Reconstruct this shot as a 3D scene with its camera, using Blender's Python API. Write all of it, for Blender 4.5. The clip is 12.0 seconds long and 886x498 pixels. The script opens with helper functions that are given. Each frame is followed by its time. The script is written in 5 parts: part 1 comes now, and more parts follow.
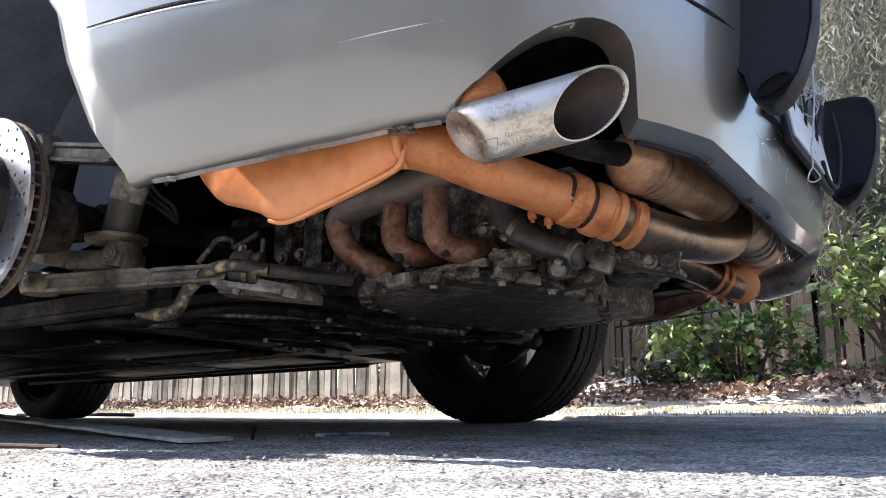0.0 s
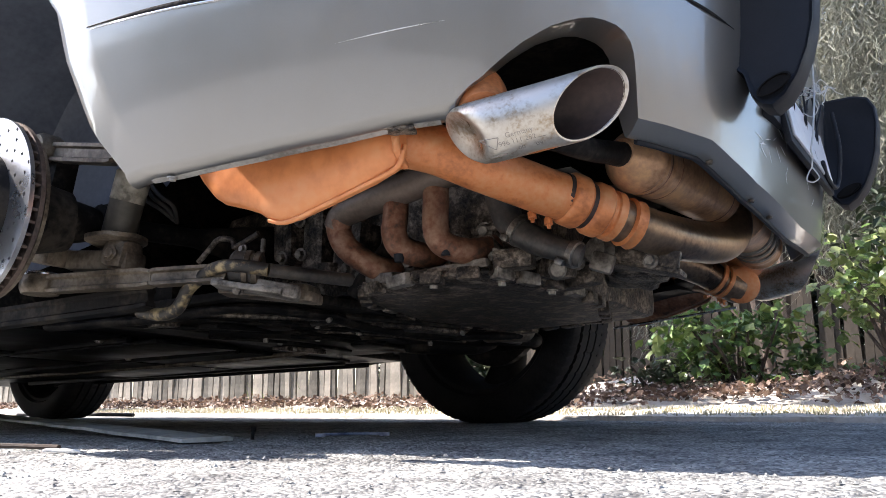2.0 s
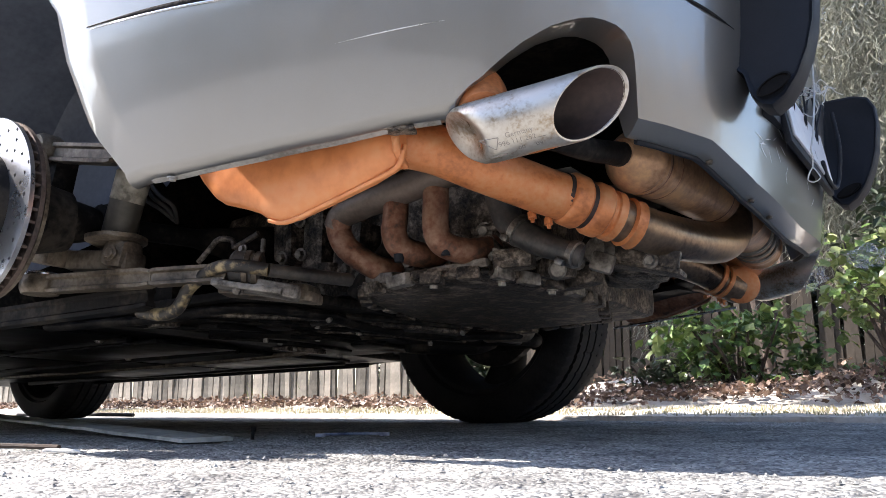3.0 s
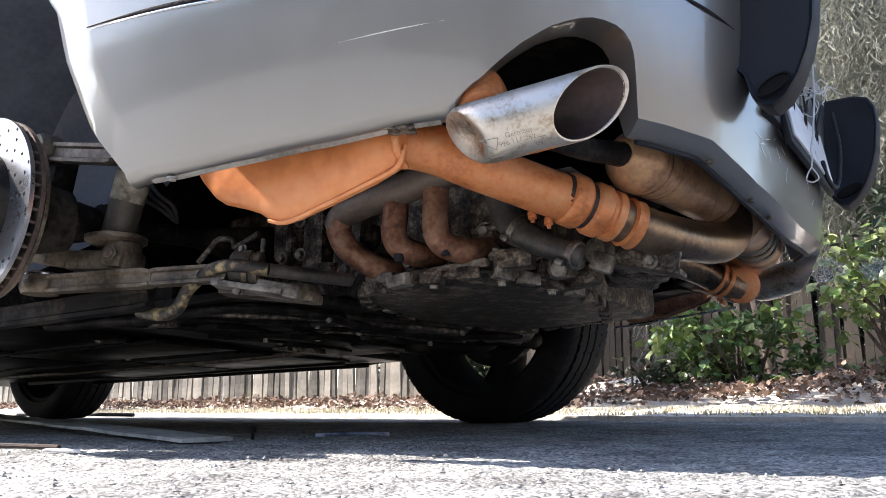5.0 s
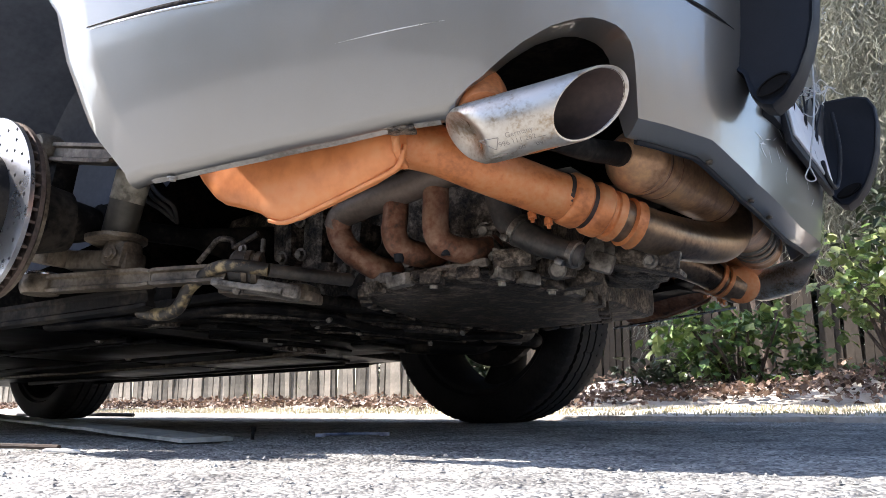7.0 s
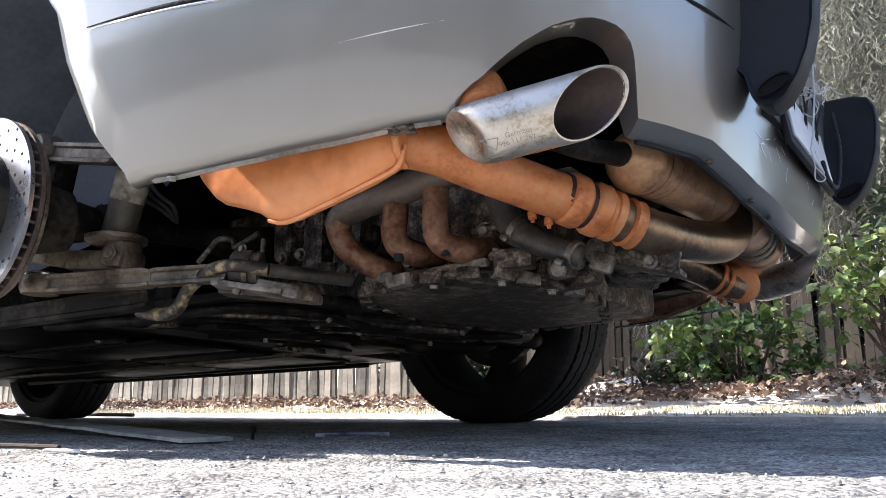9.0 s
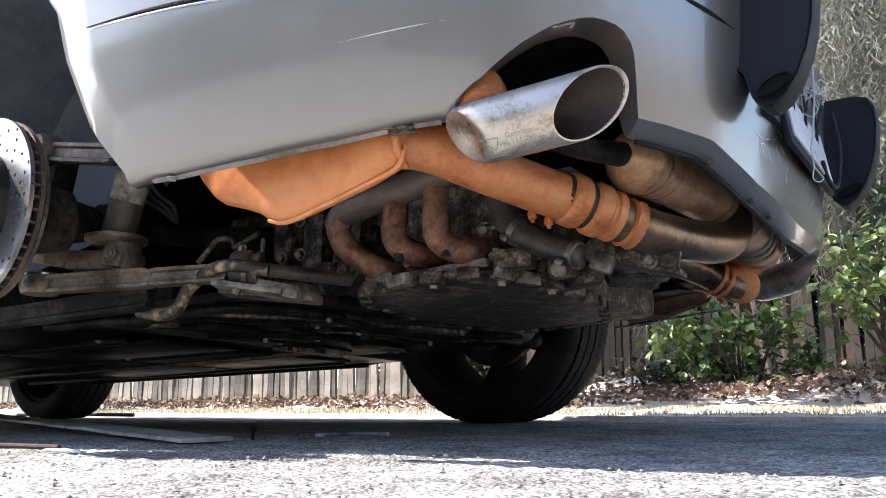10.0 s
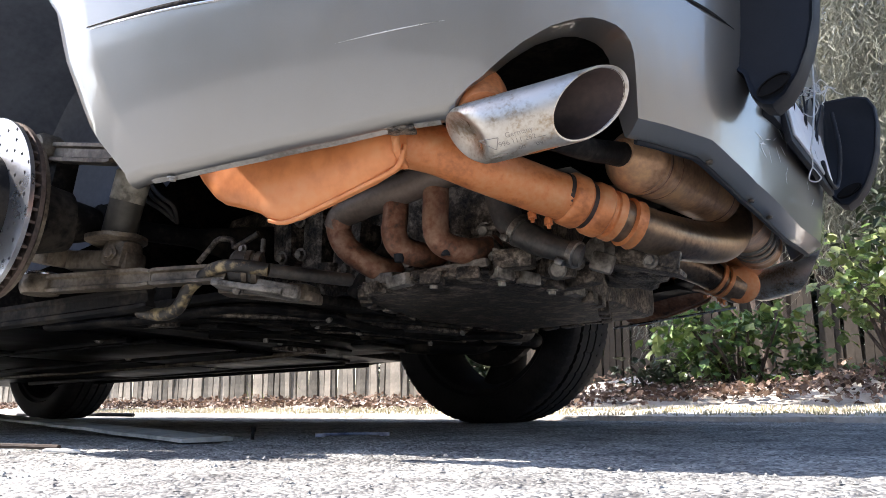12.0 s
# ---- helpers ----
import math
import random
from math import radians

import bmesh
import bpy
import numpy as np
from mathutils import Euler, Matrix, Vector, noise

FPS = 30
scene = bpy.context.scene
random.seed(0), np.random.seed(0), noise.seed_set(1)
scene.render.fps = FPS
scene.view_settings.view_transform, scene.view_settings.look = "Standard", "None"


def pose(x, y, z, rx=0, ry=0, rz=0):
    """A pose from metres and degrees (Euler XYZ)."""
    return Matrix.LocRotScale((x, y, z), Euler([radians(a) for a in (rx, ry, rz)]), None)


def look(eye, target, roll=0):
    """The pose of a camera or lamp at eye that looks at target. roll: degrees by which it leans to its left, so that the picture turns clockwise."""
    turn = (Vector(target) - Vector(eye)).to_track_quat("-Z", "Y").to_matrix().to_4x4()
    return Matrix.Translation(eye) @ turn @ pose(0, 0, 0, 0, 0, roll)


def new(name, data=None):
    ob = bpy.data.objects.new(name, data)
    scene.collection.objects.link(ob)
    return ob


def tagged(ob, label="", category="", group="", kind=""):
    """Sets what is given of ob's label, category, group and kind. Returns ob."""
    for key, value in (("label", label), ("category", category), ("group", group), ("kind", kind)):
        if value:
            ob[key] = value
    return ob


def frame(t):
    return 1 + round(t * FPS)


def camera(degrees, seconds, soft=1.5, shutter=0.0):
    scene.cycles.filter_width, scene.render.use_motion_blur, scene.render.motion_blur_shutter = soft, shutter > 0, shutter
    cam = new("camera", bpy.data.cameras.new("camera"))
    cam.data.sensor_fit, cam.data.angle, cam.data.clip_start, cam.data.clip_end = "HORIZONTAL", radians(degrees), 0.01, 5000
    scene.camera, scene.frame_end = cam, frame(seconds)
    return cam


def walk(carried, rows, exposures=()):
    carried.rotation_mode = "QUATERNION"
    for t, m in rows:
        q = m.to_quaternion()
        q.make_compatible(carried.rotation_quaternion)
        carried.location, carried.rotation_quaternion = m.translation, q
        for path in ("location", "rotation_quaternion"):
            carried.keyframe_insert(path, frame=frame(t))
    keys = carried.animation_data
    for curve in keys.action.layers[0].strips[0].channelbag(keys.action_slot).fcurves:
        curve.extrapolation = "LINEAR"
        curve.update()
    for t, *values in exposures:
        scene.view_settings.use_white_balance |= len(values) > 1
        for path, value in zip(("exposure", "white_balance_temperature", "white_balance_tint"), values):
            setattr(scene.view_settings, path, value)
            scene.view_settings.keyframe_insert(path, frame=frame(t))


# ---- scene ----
# ---- camera: resting on the road behind the lifted corner, still ----
cam = camera(57.37, 12.0, soft=0.8)
EYE = Vector((1.2733, -1.3666, 0.069))


def heading(yaw, pitch, roll):
    """A pose that looks along +Y turned by yaw towards -X, raised by pitch, leaned by roll (degrees)."""
    y, p = radians(yaw), radians(pitch)
    ahead = Vector((-math.sin(y) * math.cos(p), math.cos(y) * math.cos(p), math.sin(p)))
    return look(EYE, EYE + ahead, roll)


REST = heading(34.72, 10.50, -0.63)
walk(cam, [(0, REST), (12.0, REST)], exposures=[(0, 1.56, 6600, 16), (9.9, 1.56, 6600, 16), (10.2, 1.69, 6600, 16), (10.5, 1.83, 6600, 16), (10.8, 1.76, 6600, 16), (11.3, 1.63, 6600, 16), (12.0, 1.56, 6600, 16)])

# ---- light: clear sky, sun ahead of the car and on its lifted side ----
SUN_SIDE, SUN_UP = radians(18), radians(43)
TO_SUN = Vector((-math.cos(SUN_UP) * math.cos(SUN_SIDE), -math.cos(SUN_UP) * math.sin(SUN_SIDE), math.sin(SUN_UP)))
world = bpy.data.worlds.new("sky")
scene.world = world
world.use_nodes = True
wn = world.node_tree.nodes
sky = wn.new("ShaderNodeTexSky")
sky.sky_type, sky.sun_disc = "NISHITA", False
sky.sun_elevation, sky.sun_rotation = SUN_UP, math.atan2(TO_SUN.x, TO_SUN.y)
world.node_tree.links.new(sky.outputs[0], wn["Background"].inputs[0])
wn["Background"].inputs[1].default_value = 0.13
lamp = bpy.data.lights.new("sun", "SUN")
lamp.energy, lamp.angle, lamp.color = 5.0, radians(0.53), (1.0, 0.95, 0.87)
sun = new("sun", lamp)
sun.matrix_world = look(TO_SUN * 30, (0, 0, 0))


# ---- materials ----
def surface(name, colours, rough=0.6, metal=0.0, big=6.0, fine=80.0, bump=0.3, depth=0.002, coat=0.0, spread=0.15, per_piece=0.0):
    """A surface of two or three colours mixed by coarse stains and fine grain, with relief."""
    m = bpy.data.materials.new(name)
    m.use_nodes = True
    n, l = m.node_tree.nodes, m.node_tree.links
    b = n["Principled BSDF"]
    co = n.new("ShaderNodeTexCoord")
    n1 = n.new("ShaderNodeTexNoise")
    n1.inputs["Scale"].default_value, n1.inputs["Detail"].default_value, n1.inputs["Roughness"].default_value = big, 6, 0.62
    n2 = n.new("ShaderNodeTexNoise")
    n2.inputs["Scale"].default_value, n2.inputs["Detail"].default_value = fine, 4
    l.new(co.outputs["Object"], n1.inputs["Vector"])
    l.new(co.outputs["Object"], n2.inputs["Vector"])
    add = n.new("ShaderNodeMath")
    add.operation = "MULTIPLY_ADD"
    add.inputs[1].default_value = 0.35
    l.new(n2.outputs[0], add.inputs[0])
    sub = n.new("ShaderNodeMath")
    sub.operation = "SUBTRACT"
    sub.inputs[1].default_value = 0.175
    l.new(n1.outputs[0], sub.inputs[0])
    l.new(sub.outputs[0], add.inputs[2])
    value = add.outputs[0]
    if per_piece:
        info = n.new("ShaderNodeObjectInfo")
        geo = n.new("ShaderNodeNewGeometry")
        both = n.new("ShaderNodeMath")
        both.operation = "ADD"
        l.new(info.outputs["Random"], both.inputs[0])
        l.new(geo.outputs["Random Per Island"], both.inputs[1])
        fr = n.new("ShaderNodeMath")
        fr.operation = "FRACT"
        l.new(both.outputs[0], fr.inputs[0])
        sc = n.new("ShaderNodeMath")
        sc.operation = "MULTIPLY_ADD"
        sc.inputs[1].default_value, sc.inputs[2].default_value = per_piece, -per_piece / 2
        l.new(fr.outputs[0], sc.inputs[0])
        tot = n.new("ShaderNodeMath")
        l.new(value, tot.inputs[0])
        l.new(sc.outputs[0], tot.inputs[1])
        value = tot.outputs[0]
    ramp = n.new("ShaderNodeValToRGB")
    ramp.color_ramp.elements.remove(ramp.color_ramp.elements[1])
    k = len(colours)
    for i, c in enumerate(colours):
        at = 0.5 + spread * (i / max(k - 1, 1) - 0.5) * 2
        e = ramp.color_ramp.elements[0] if i == 0 else ramp.color_ramp.elements.new(at)
        e.position, e.color = at, (*c, 1)
    l.new(value, ramp.inputs[0])
    l.new(ramp.outputs[0], b.inputs["Base Color"])
    rr = n.new("ShaderNodeMapRange")
    rr.inputs[1].default_value, rr.inputs[2].default_value = 0.3, 0.7
    rr.inputs[3].default_value, rr.inputs[4].default_value = max(rough - 0.1, 0.03), min(rough + 0.12, 1)
    l.new(n1.outputs[0], rr.inputs[0])
    l.new(rr.outputs[0], b.inputs["Roughness"])
    b.inputs["Metallic"].default_value = metal
    b.inputs["Coat Weight"].default_value = coat
    b.inputs["Coat Roughness"].default_value = 0.06
    if bump:
        bp = n.new("ShaderNodeBump")
        bp.inputs["Strength"].default_value, bp.inputs["Distance"].default_value = bump, depth
        l.new(n2.outputs[0], bp.inputs["Height"])
        l.new(bp.outputs[0], b.inputs["Normal"])
    return m


PAINT = surface("silver_paint", [(0.285, 0.277, 0.263), (0.33, 0.322, 0.308)], 0.33, 0.8, 2.5, 900, 0, 0.0003, coat=1.0)
PAINT_EDGE = surface("road_worn_paint", [(0.20, 0.19, 0.17), (0.36, 0.35, 0.33), (0.45, 0.44, 0.42)], 0.5, 0.4, 14, 200, 0.15, 0.0006)
RUST = surface("rust_film", [(0.50, 0.155, 0.05), (0.74, 0.275, 0.10), (0.76, 0.36, 0.165)], 0.40, 0.1, 5, 50, 0.10, 0.0006, spread=0.22)
RUST_PIPE = surface("rusty_pipe", [(0.36, 0.115, 0.04), (0.63, 0.225, 0.08), (0.66, 0.32, 0.15)], 0.40, 0.2, 16, 150, 0.2, 0.001, spread=0.2)
STEEL_HOT = surface("heat_tinted_steel", [(0.10, 0.065, 0.045), (0.22, 0.15, 0.10), (0.32, 0.22, 0.14)], 0.34, 0.85, 9, 150, 0.08, 0.0006)
CAT = surface("catalyst_shell", [(0.28, 0.14, 0.07), (0.48, 0.28, 0.16), (0.66, 0.39, 0.20)], 0.38, 0.35, 14, 140, 0.2, 0.001)
CHROME = surface("polished_tip", [(0.40, 0.31, 0.22), (0.60, 0.55, 0.48), (0.68, 0.64, 0.58)], 0.34, 0.8, 20, 220, 0.15, 0.0005, spread=0.11)
SOOT = surface("sooty_metal", [(0.03, 0.024, 0.022), (0.075, 0.05, 0.045)], 0.6, 0.4, 10, 120, 0.2, 0.0008)
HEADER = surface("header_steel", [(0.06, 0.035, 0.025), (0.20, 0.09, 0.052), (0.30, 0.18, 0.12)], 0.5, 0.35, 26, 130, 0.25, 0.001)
COLLECTOR = surface("collector_steel", [(0.10, 0.08, 0.064), (0.19, 0.15, 0.125)], 0.48, 0.5, 10, 130, 0.15, 0.001)
CAST = surface("dirty_cast_alloy", [(0.012, 0.010, 0.009), (0.08, 0.064, 0.05), (0.30, 0.25, 0.20)], 0.5, 0.5, 38, 190, 0.9, 0.003, spread=0.15)
CAST_PALE = surface("scuffed_cast_alloy", [(0.07, 0.06, 0.05), (0.20, 0.18, 0.155), (0.36, 0.33, 0.29)], 0.55, 0.6, 30, 160, 0.5, 0.0015)
ARM = surface("dirty_forged_alloy", [(0.05, 0.04, 0.03), (0.15, 0.12, 0.09), (0.26, 0.22, 0.17)], 0.5, 0.6, 18, 130, 0.3, 0.001)
ARM_PAINT = surface("flaking_bar_paint", [(0.02, 0.018, 0.016), (0.035, 0.03, 0.025), (0.38, 0.29, 0.15)], 0.5, 0.2, 22, 90, 0.4, 0.001, spread=0.14)
DAMPER = surface("dusty_damper", [(0.05, 0.045, 0.035), (0.09, 0.08, 0.065)], 0.55, 0.3, 12, 100, 0.25, 0.001)
DAMPER_TOP = surface("flaked_damper_band", [(0.08, 0.07, 0.05), (0.33, 0.30, 0.24), (0.42, 0.38, 0.31)], 0.55, 0.2, 14, 60, 0.3, 0.001)
ROTOR = surface("brake_face", [(0.40, 0.40, 0.41), (0.50, 0.50, 0.50)], 0.32, 0.9, 8, 300, 0.1, 0.0004)
ROTOR_EDGE = surface("rusty_rotor_edge", [(0.06, 0.045, 0.04), (0.15, 0.11, 0.09)], 0.6, 0.5, 20, 160, 0.4, 0.001)
BLACK = surface("black_plastic", [(0.010, 0.012, 0.017), (0.018, 0.021, 0.029)], 0.58, 0, 8, 500, 0.12, 0.0005)
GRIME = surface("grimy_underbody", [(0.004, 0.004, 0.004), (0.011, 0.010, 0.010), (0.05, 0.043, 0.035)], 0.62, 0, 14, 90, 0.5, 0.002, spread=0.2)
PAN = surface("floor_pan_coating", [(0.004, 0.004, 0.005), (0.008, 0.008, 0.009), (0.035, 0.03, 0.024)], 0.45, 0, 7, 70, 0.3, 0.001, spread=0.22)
# Dusty black plastic, lightened and blued for the skylight on it.
LINER = surface("dusty_skylit_liner", [(0.06, 0.07, 0.095), (0.11, 0.125, 0.155)], 0.42, 0, 7, 90, 0.25, 0.001)
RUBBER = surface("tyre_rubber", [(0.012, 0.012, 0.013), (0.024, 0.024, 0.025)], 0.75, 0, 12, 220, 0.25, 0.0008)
HOSE = surface("rubber_hose", [(0.014, 0.014, 0.014), (0.04, 0.036, 0.032), (0.075, 0.065, 0.055)], 0.5, 0, 16, 160, 0.3, 0.0008)
ALLOY = surface("wheel_alloy", [(0.25, 0.25, 0.25), (0.4, 0.4, 0.4)], 0.4, 0.8, 8, 150, 0.1, 0.0005)
BOLT = surface("zinc_bolt", [(0.10, 0.09, 0.08), (0.34, 0.32, 0.28)], 0.4, 0.8, 40, 200, 0.2, 0.0005)
PLATE = surface("plate_sheet", [(0.66, 0.70, 0.76), (0.78, 0.80, 0.84)], 0.35, 0.1, 20, 200, 0.05, 0.0003)
STRING = surface("pale_twine", [(0.45, 0.47, 0.50), (0.68, 0.68, 0.66)], 0.8, 0, 40, 300, 0.3, 0.0003)
WIRE = surface("tip_marking", [(0.30, 0.28, 0.25), (0.38, 0.35, 0.32)], 0.5, 0.6, 40, 300, 0.1, 0.0002)
LEAN = surface("bare_metal", [(0.55, 0.55, 0.56), (0.75, 0.75, 0.76)], 0.25, 0.95, 20, 250, 0.1, 0.0003)
WRENCH = surface("blued_steel", [(0.10, 0.12, 0.22), (0.42, 0.45, 0.55)], 0.3, 0.3, 40, 250, 0.1, 0.0003)
ASPHALT = surface("asphalt", [(0.10, 0.101, 0.104), (0.235, 0.24, 0.238), (0.34, 0.345, 0.34)], 0.85, 0, 7, 90, 1.0, 0.006, spread=0.19)
an, al = ASPHALT.node_tree.nodes, ASPHALT.node_tree.links
where, stones, tone, mixed, pits = an.new("ShaderNodeTexCoord"), an.new("ShaderNodeTexVoronoi"), an.new("ShaderNodeValToRGB"), an.new("ShaderNodeMix"), an.new("ShaderNodeBump")
stones.inputs["Scale"].default_value = 230
al.new(where.outputs["Object"], stones.inputs["Vector"])
tone.color_ramp.elements[0].position, tone.color_ramp.elements[0].color = 0.15, (0.16, 0.16, 0.17, 1)
tone.color_ramp.elements[1].position, tone.color_ramp.elements[1].color = 0.85, (1.0, 0.99, 0.96, 1)
al.new(stones.outputs["Color"], tone.inputs[0])
mixed.data_type, mixed.blend_type = "RGBA", "MULTIPLY"
mixed.inputs[0].default_value = 0.85
ab = an["Principled BSDF"]
al.new(ab.inputs["Base Color"].links[0].from_socket, mixed.inputs[6])
al.new(tone.outputs[0], mixed.inputs[7])
bright = an.new("ShaderNodeMix")
bright.data_type, bright.blend_type = "RGBA", "MULTIPLY"
bright.inputs[0].default_value = 1.0
bright.inputs[7].default_value = (1.72, 1.72, 1.68, 1)
al.new(mixed.outputs[2], bright.inputs[6])
al.new(bright.outputs[2], ab.inputs["Base Color"])
pits.invert = True
pits.inputs["Strength"].default_value, pits.inputs["Distance"].default_value = 0.8, 0.002
al.new(stones.outputs["Distance"], pits.inputs["Height"])
al.new(ab.inputs["Normal"].links[0].from_socket, pits.inputs["Normal"])
al.new(pits.outputs[0], ab.inputs["Normal"])
SAND = surface("sandy_verge", [(0.34, 0.30, 0.24), (0.58, 0.54, 0.48), (0.70, 0.67, 0.62)], 0.95, 0, 3, 60, 0.8, 0.01, spread=0.2)
WOOD = surface("weathered_board", [(0.20, 0.21, 0.19), (0.40, 0.41, 0.37), (0.52, 0.52, 0.48)], 0.8, 0, 5, 60, 0.5, 0.002)
# Wood toned down evenly in place of dappled shade.
PICKET = surface("old_picket_wood", [(0.06, 0.056, 0.046), (0.18, 0.17, 0.145), (0.36, 0.33, 0.28)], 0.85, 0, 9, 60, 0.6, 0.003, spread=0.35, per_piece=0.55)
# Brown wood at half tone; the trees' shade is in the colour.
PICKET_SHADED = surface("shaded_fence_wood", [(0.022, 0.018, 0.014), (0.05, 0.041, 0.031), (0.085, 0.07, 0.053)], 0.85, 0, 7, 60, 0.5, 0.003, spread=0.3, per_piece=0.35)
LEAF = surface("shrub_leaf", [(0.045, 0.10, 0.028), (0.12, 0.21, 0.055), (0.26, 0.32, 0.10)], 0.38, 0, 3, 60, 0.1, 0.001, spread=0.4, per_piece=0.7)
LEAF_BRIGHT = surface("glossy_leaf", [(0.06, 0.11, 0.025), (0.16, 0.23, 0.07), (0.34, 0.37, 0.15)], 0.3, 0, 3, 60, 0.1, 0.001, spread=0.4, per_piece=0.7)
# Leaf colours with the shade of deep foliage painted in.
LEAF_SHADED = surface("shaded_leaf", [(0.012, 0.025, 0.010), (0.03, 0.05, 0.02), (0.06, 0.075, 0.035)], 0.5, 0, 3, 60, 0.1, 0.001, spread=0.4, per_piece=0.7)
DRY = surface("dry_leaf", [(0.05, 0.03, 0.022), (0.18, 0.11, 0.075), (0.40, 0.31, 0.25)], 0.75, 0, 3, 60, 0.2, 0.001, spread=0.45, per_piece=0.8)
STRAW = surface("dry_grass", [(0.34, 0.32, 0.18), (0.52, 0.48, 0.33), (0.66, 0.62, 0.50)], 0.8, 0, 3, 60, 0.1, 0.001, spread=0.4, per_piece=0.7)
MOSS = surface("hanging_moss", [(0.11, 0.115, 0.085), (0.22, 0.225, 0.18), (0.36, 0.36, 0.30)], 0.9, 0, 3, 60, 0.1, 0.001, spread=0.4, per_piece=0.6)
# Pale warm tones chosen for what the car's paint reflects.
WOODS = surface("reflected_foliage", [(0.15, 0.12, 0.075), (0.33, 0.275, 0.19), (0.48, 0.41, 0.31)], 0.7, 0, 3, 60, 0.1, 0.001, spread=0.4, per_piece=0.7)
SMOKE = bpy.data.materials.new("thin_exhaust_smoke")
SMOKE.use_nodes = True
BARK = surface("bark", [(0.03, 0.022, 0.018), (0.065, 0.048, 0.038), (0.11, 0.085, 0.07)], 0.9, 0, 10, 60, 0.6, 0.004)

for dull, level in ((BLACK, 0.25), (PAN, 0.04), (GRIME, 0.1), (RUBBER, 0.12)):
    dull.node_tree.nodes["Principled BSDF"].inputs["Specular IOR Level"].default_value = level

# thin smoke: mostly clear, a little white, thicker in wisps
sn, sl = SMOKE.node_tree.nodes, SMOKE.node_tree.links
wisp, clear = sn.new("ShaderNodeTexNoise"), sn.new("ShaderNodeMapRange")
wisp.inputs["Scale"].default_value, wisp.inputs["Detail"].default_value = 22, 5
clear.inputs[1].default_value, clear.inputs[2].default_value = 0.40, 0.70
clear.inputs[3].default_value, clear.inputs[4].default_value = 0.0, 0.42
sl.new(wisp.outputs[0], clear.inputs[0])
sl.new(clear.outputs[0], sn["Principled BSDF"].inputs["Alpha"])
sn["Principled BSDF"].inputs["Base Color"].default_value = (0.75, 0.78, 0.82, 1)
sn["Principled BSDF"].inputs["Roughness"].default_value = 1.0


# ---- mesh helpers ----
def part(name, bm, material, parent=None, label="", smooth=True, m=None):
    me = bpy.data.meshes.new(name)
    bm.to_mesh(me)
    bm.free()
    me.materials.append(material)
    return link(name, me, parent, label, smooth, m)


def link(name, me, parent=None, label="", smooth=True, m=None):
    for poly in me.polygons:
        poly.use_smooth = smooth
    if smooth:
        me.set_sharp_from_angle(angle=radians(38))
    ob = new(name, me)
    if parent:
        ob.parent = parent
    if m is not None:
        ob.matrix_basis = m
    if label:
        ob["label"] = label
    return ob


def spline(points, step=6):
    """Points along a smooth curve through the given ones."""
    pts = [Vector(q) for q in points]
    if len(pts) == 2:
        return [pts[0].lerp(pts[1], i / step) for i in range(step + 1)]
    ext = [pts[0] * 2 - pts[1], *pts, pts[-1] * 2 - pts[-2]]
    out = []
    for i in range(1, len(ext) - 2):
        p0, p1, p2, p3 = ext[i - 1:i + 3]
        for k in range(step):
            t = k / step
            out.append(0.5 * (2 * p1 + (p2 - p0) * t + (2 * p0 - 5 * p1 + 4 * p2 - p3) * t * t + (3 * p1 - p0 - 3 * p2 + p3) * t ** 3))
    out.append(pts[-1])
    return out


def rings(bm, loops, cap=True):
    """Skin a list of closed loops of places."""
    vs = [[bm.verts.new(q) for q in loop] for loop in loops]
    n = len(vs[0])
    for a, b in zip(vs, vs[1:]):
        for i in range(n):
            bm.faces.new((a[i], a[(i + 1) % n], b[(i + 1) % n], b[i]))
    if cap:
        bm.faces.new(list(reversed(vs[0])))
        bm.faces.new(vs[-1])
    return vs


def tube(bm, points, r, seg=18, step=6, flat=1.0, cap=True):
    """A pipe along a smooth curve; r: one radius, or one for each given point."""
    path = spline(points, step)
    rad = r if isinstance(r, (list, tuple)) else [r] * len(points)
    f = [i * (len(points) - 1) / (len(path) - 1) for i in range(len(path))]
    radii = [float(np.interp(x, range(len(rad)), rad)) for x in f]
    loops, up = [], None
    for i, q in enumerate(path):
        d = (path[min(i + 1, len(path) - 1)] - path[max(i - 1, 0)]).normalized()
        if up is None:
            up = d.orthogonal().normalized() if abs(d.z) > 0.9 else (Vector((0, 0, 1)) - d * d.z).normalized()
        else:
            up = (up - d * up.dot(d)).normalized()
        side = d.cross(up)
        loops.append([q + (side * math.cos(a) + up * math.sin(a) * flat) * radii[i] for a in (2 * math.pi * k / seg for k in range(seg))])
    rings(bm, loops, cap)
    return bm


def stepped(bm, a, b, profile, seg=24, cap=True):
    """A turned body from a to b; profile: (share of the length, radius)."""
    a, b = Vector(a), Vector(b)
    d = (b - a).normalized()
    u = d.orthogonal().normalized()
    w = d.cross(u)
    rings(bm, [[a + (b - a) * s + (u * math.cos(t) + w * math.sin(t)) * r for t in (2 * math.pi * k / seg for k in range(seg))] for s, r in profile], cap)
    return bm


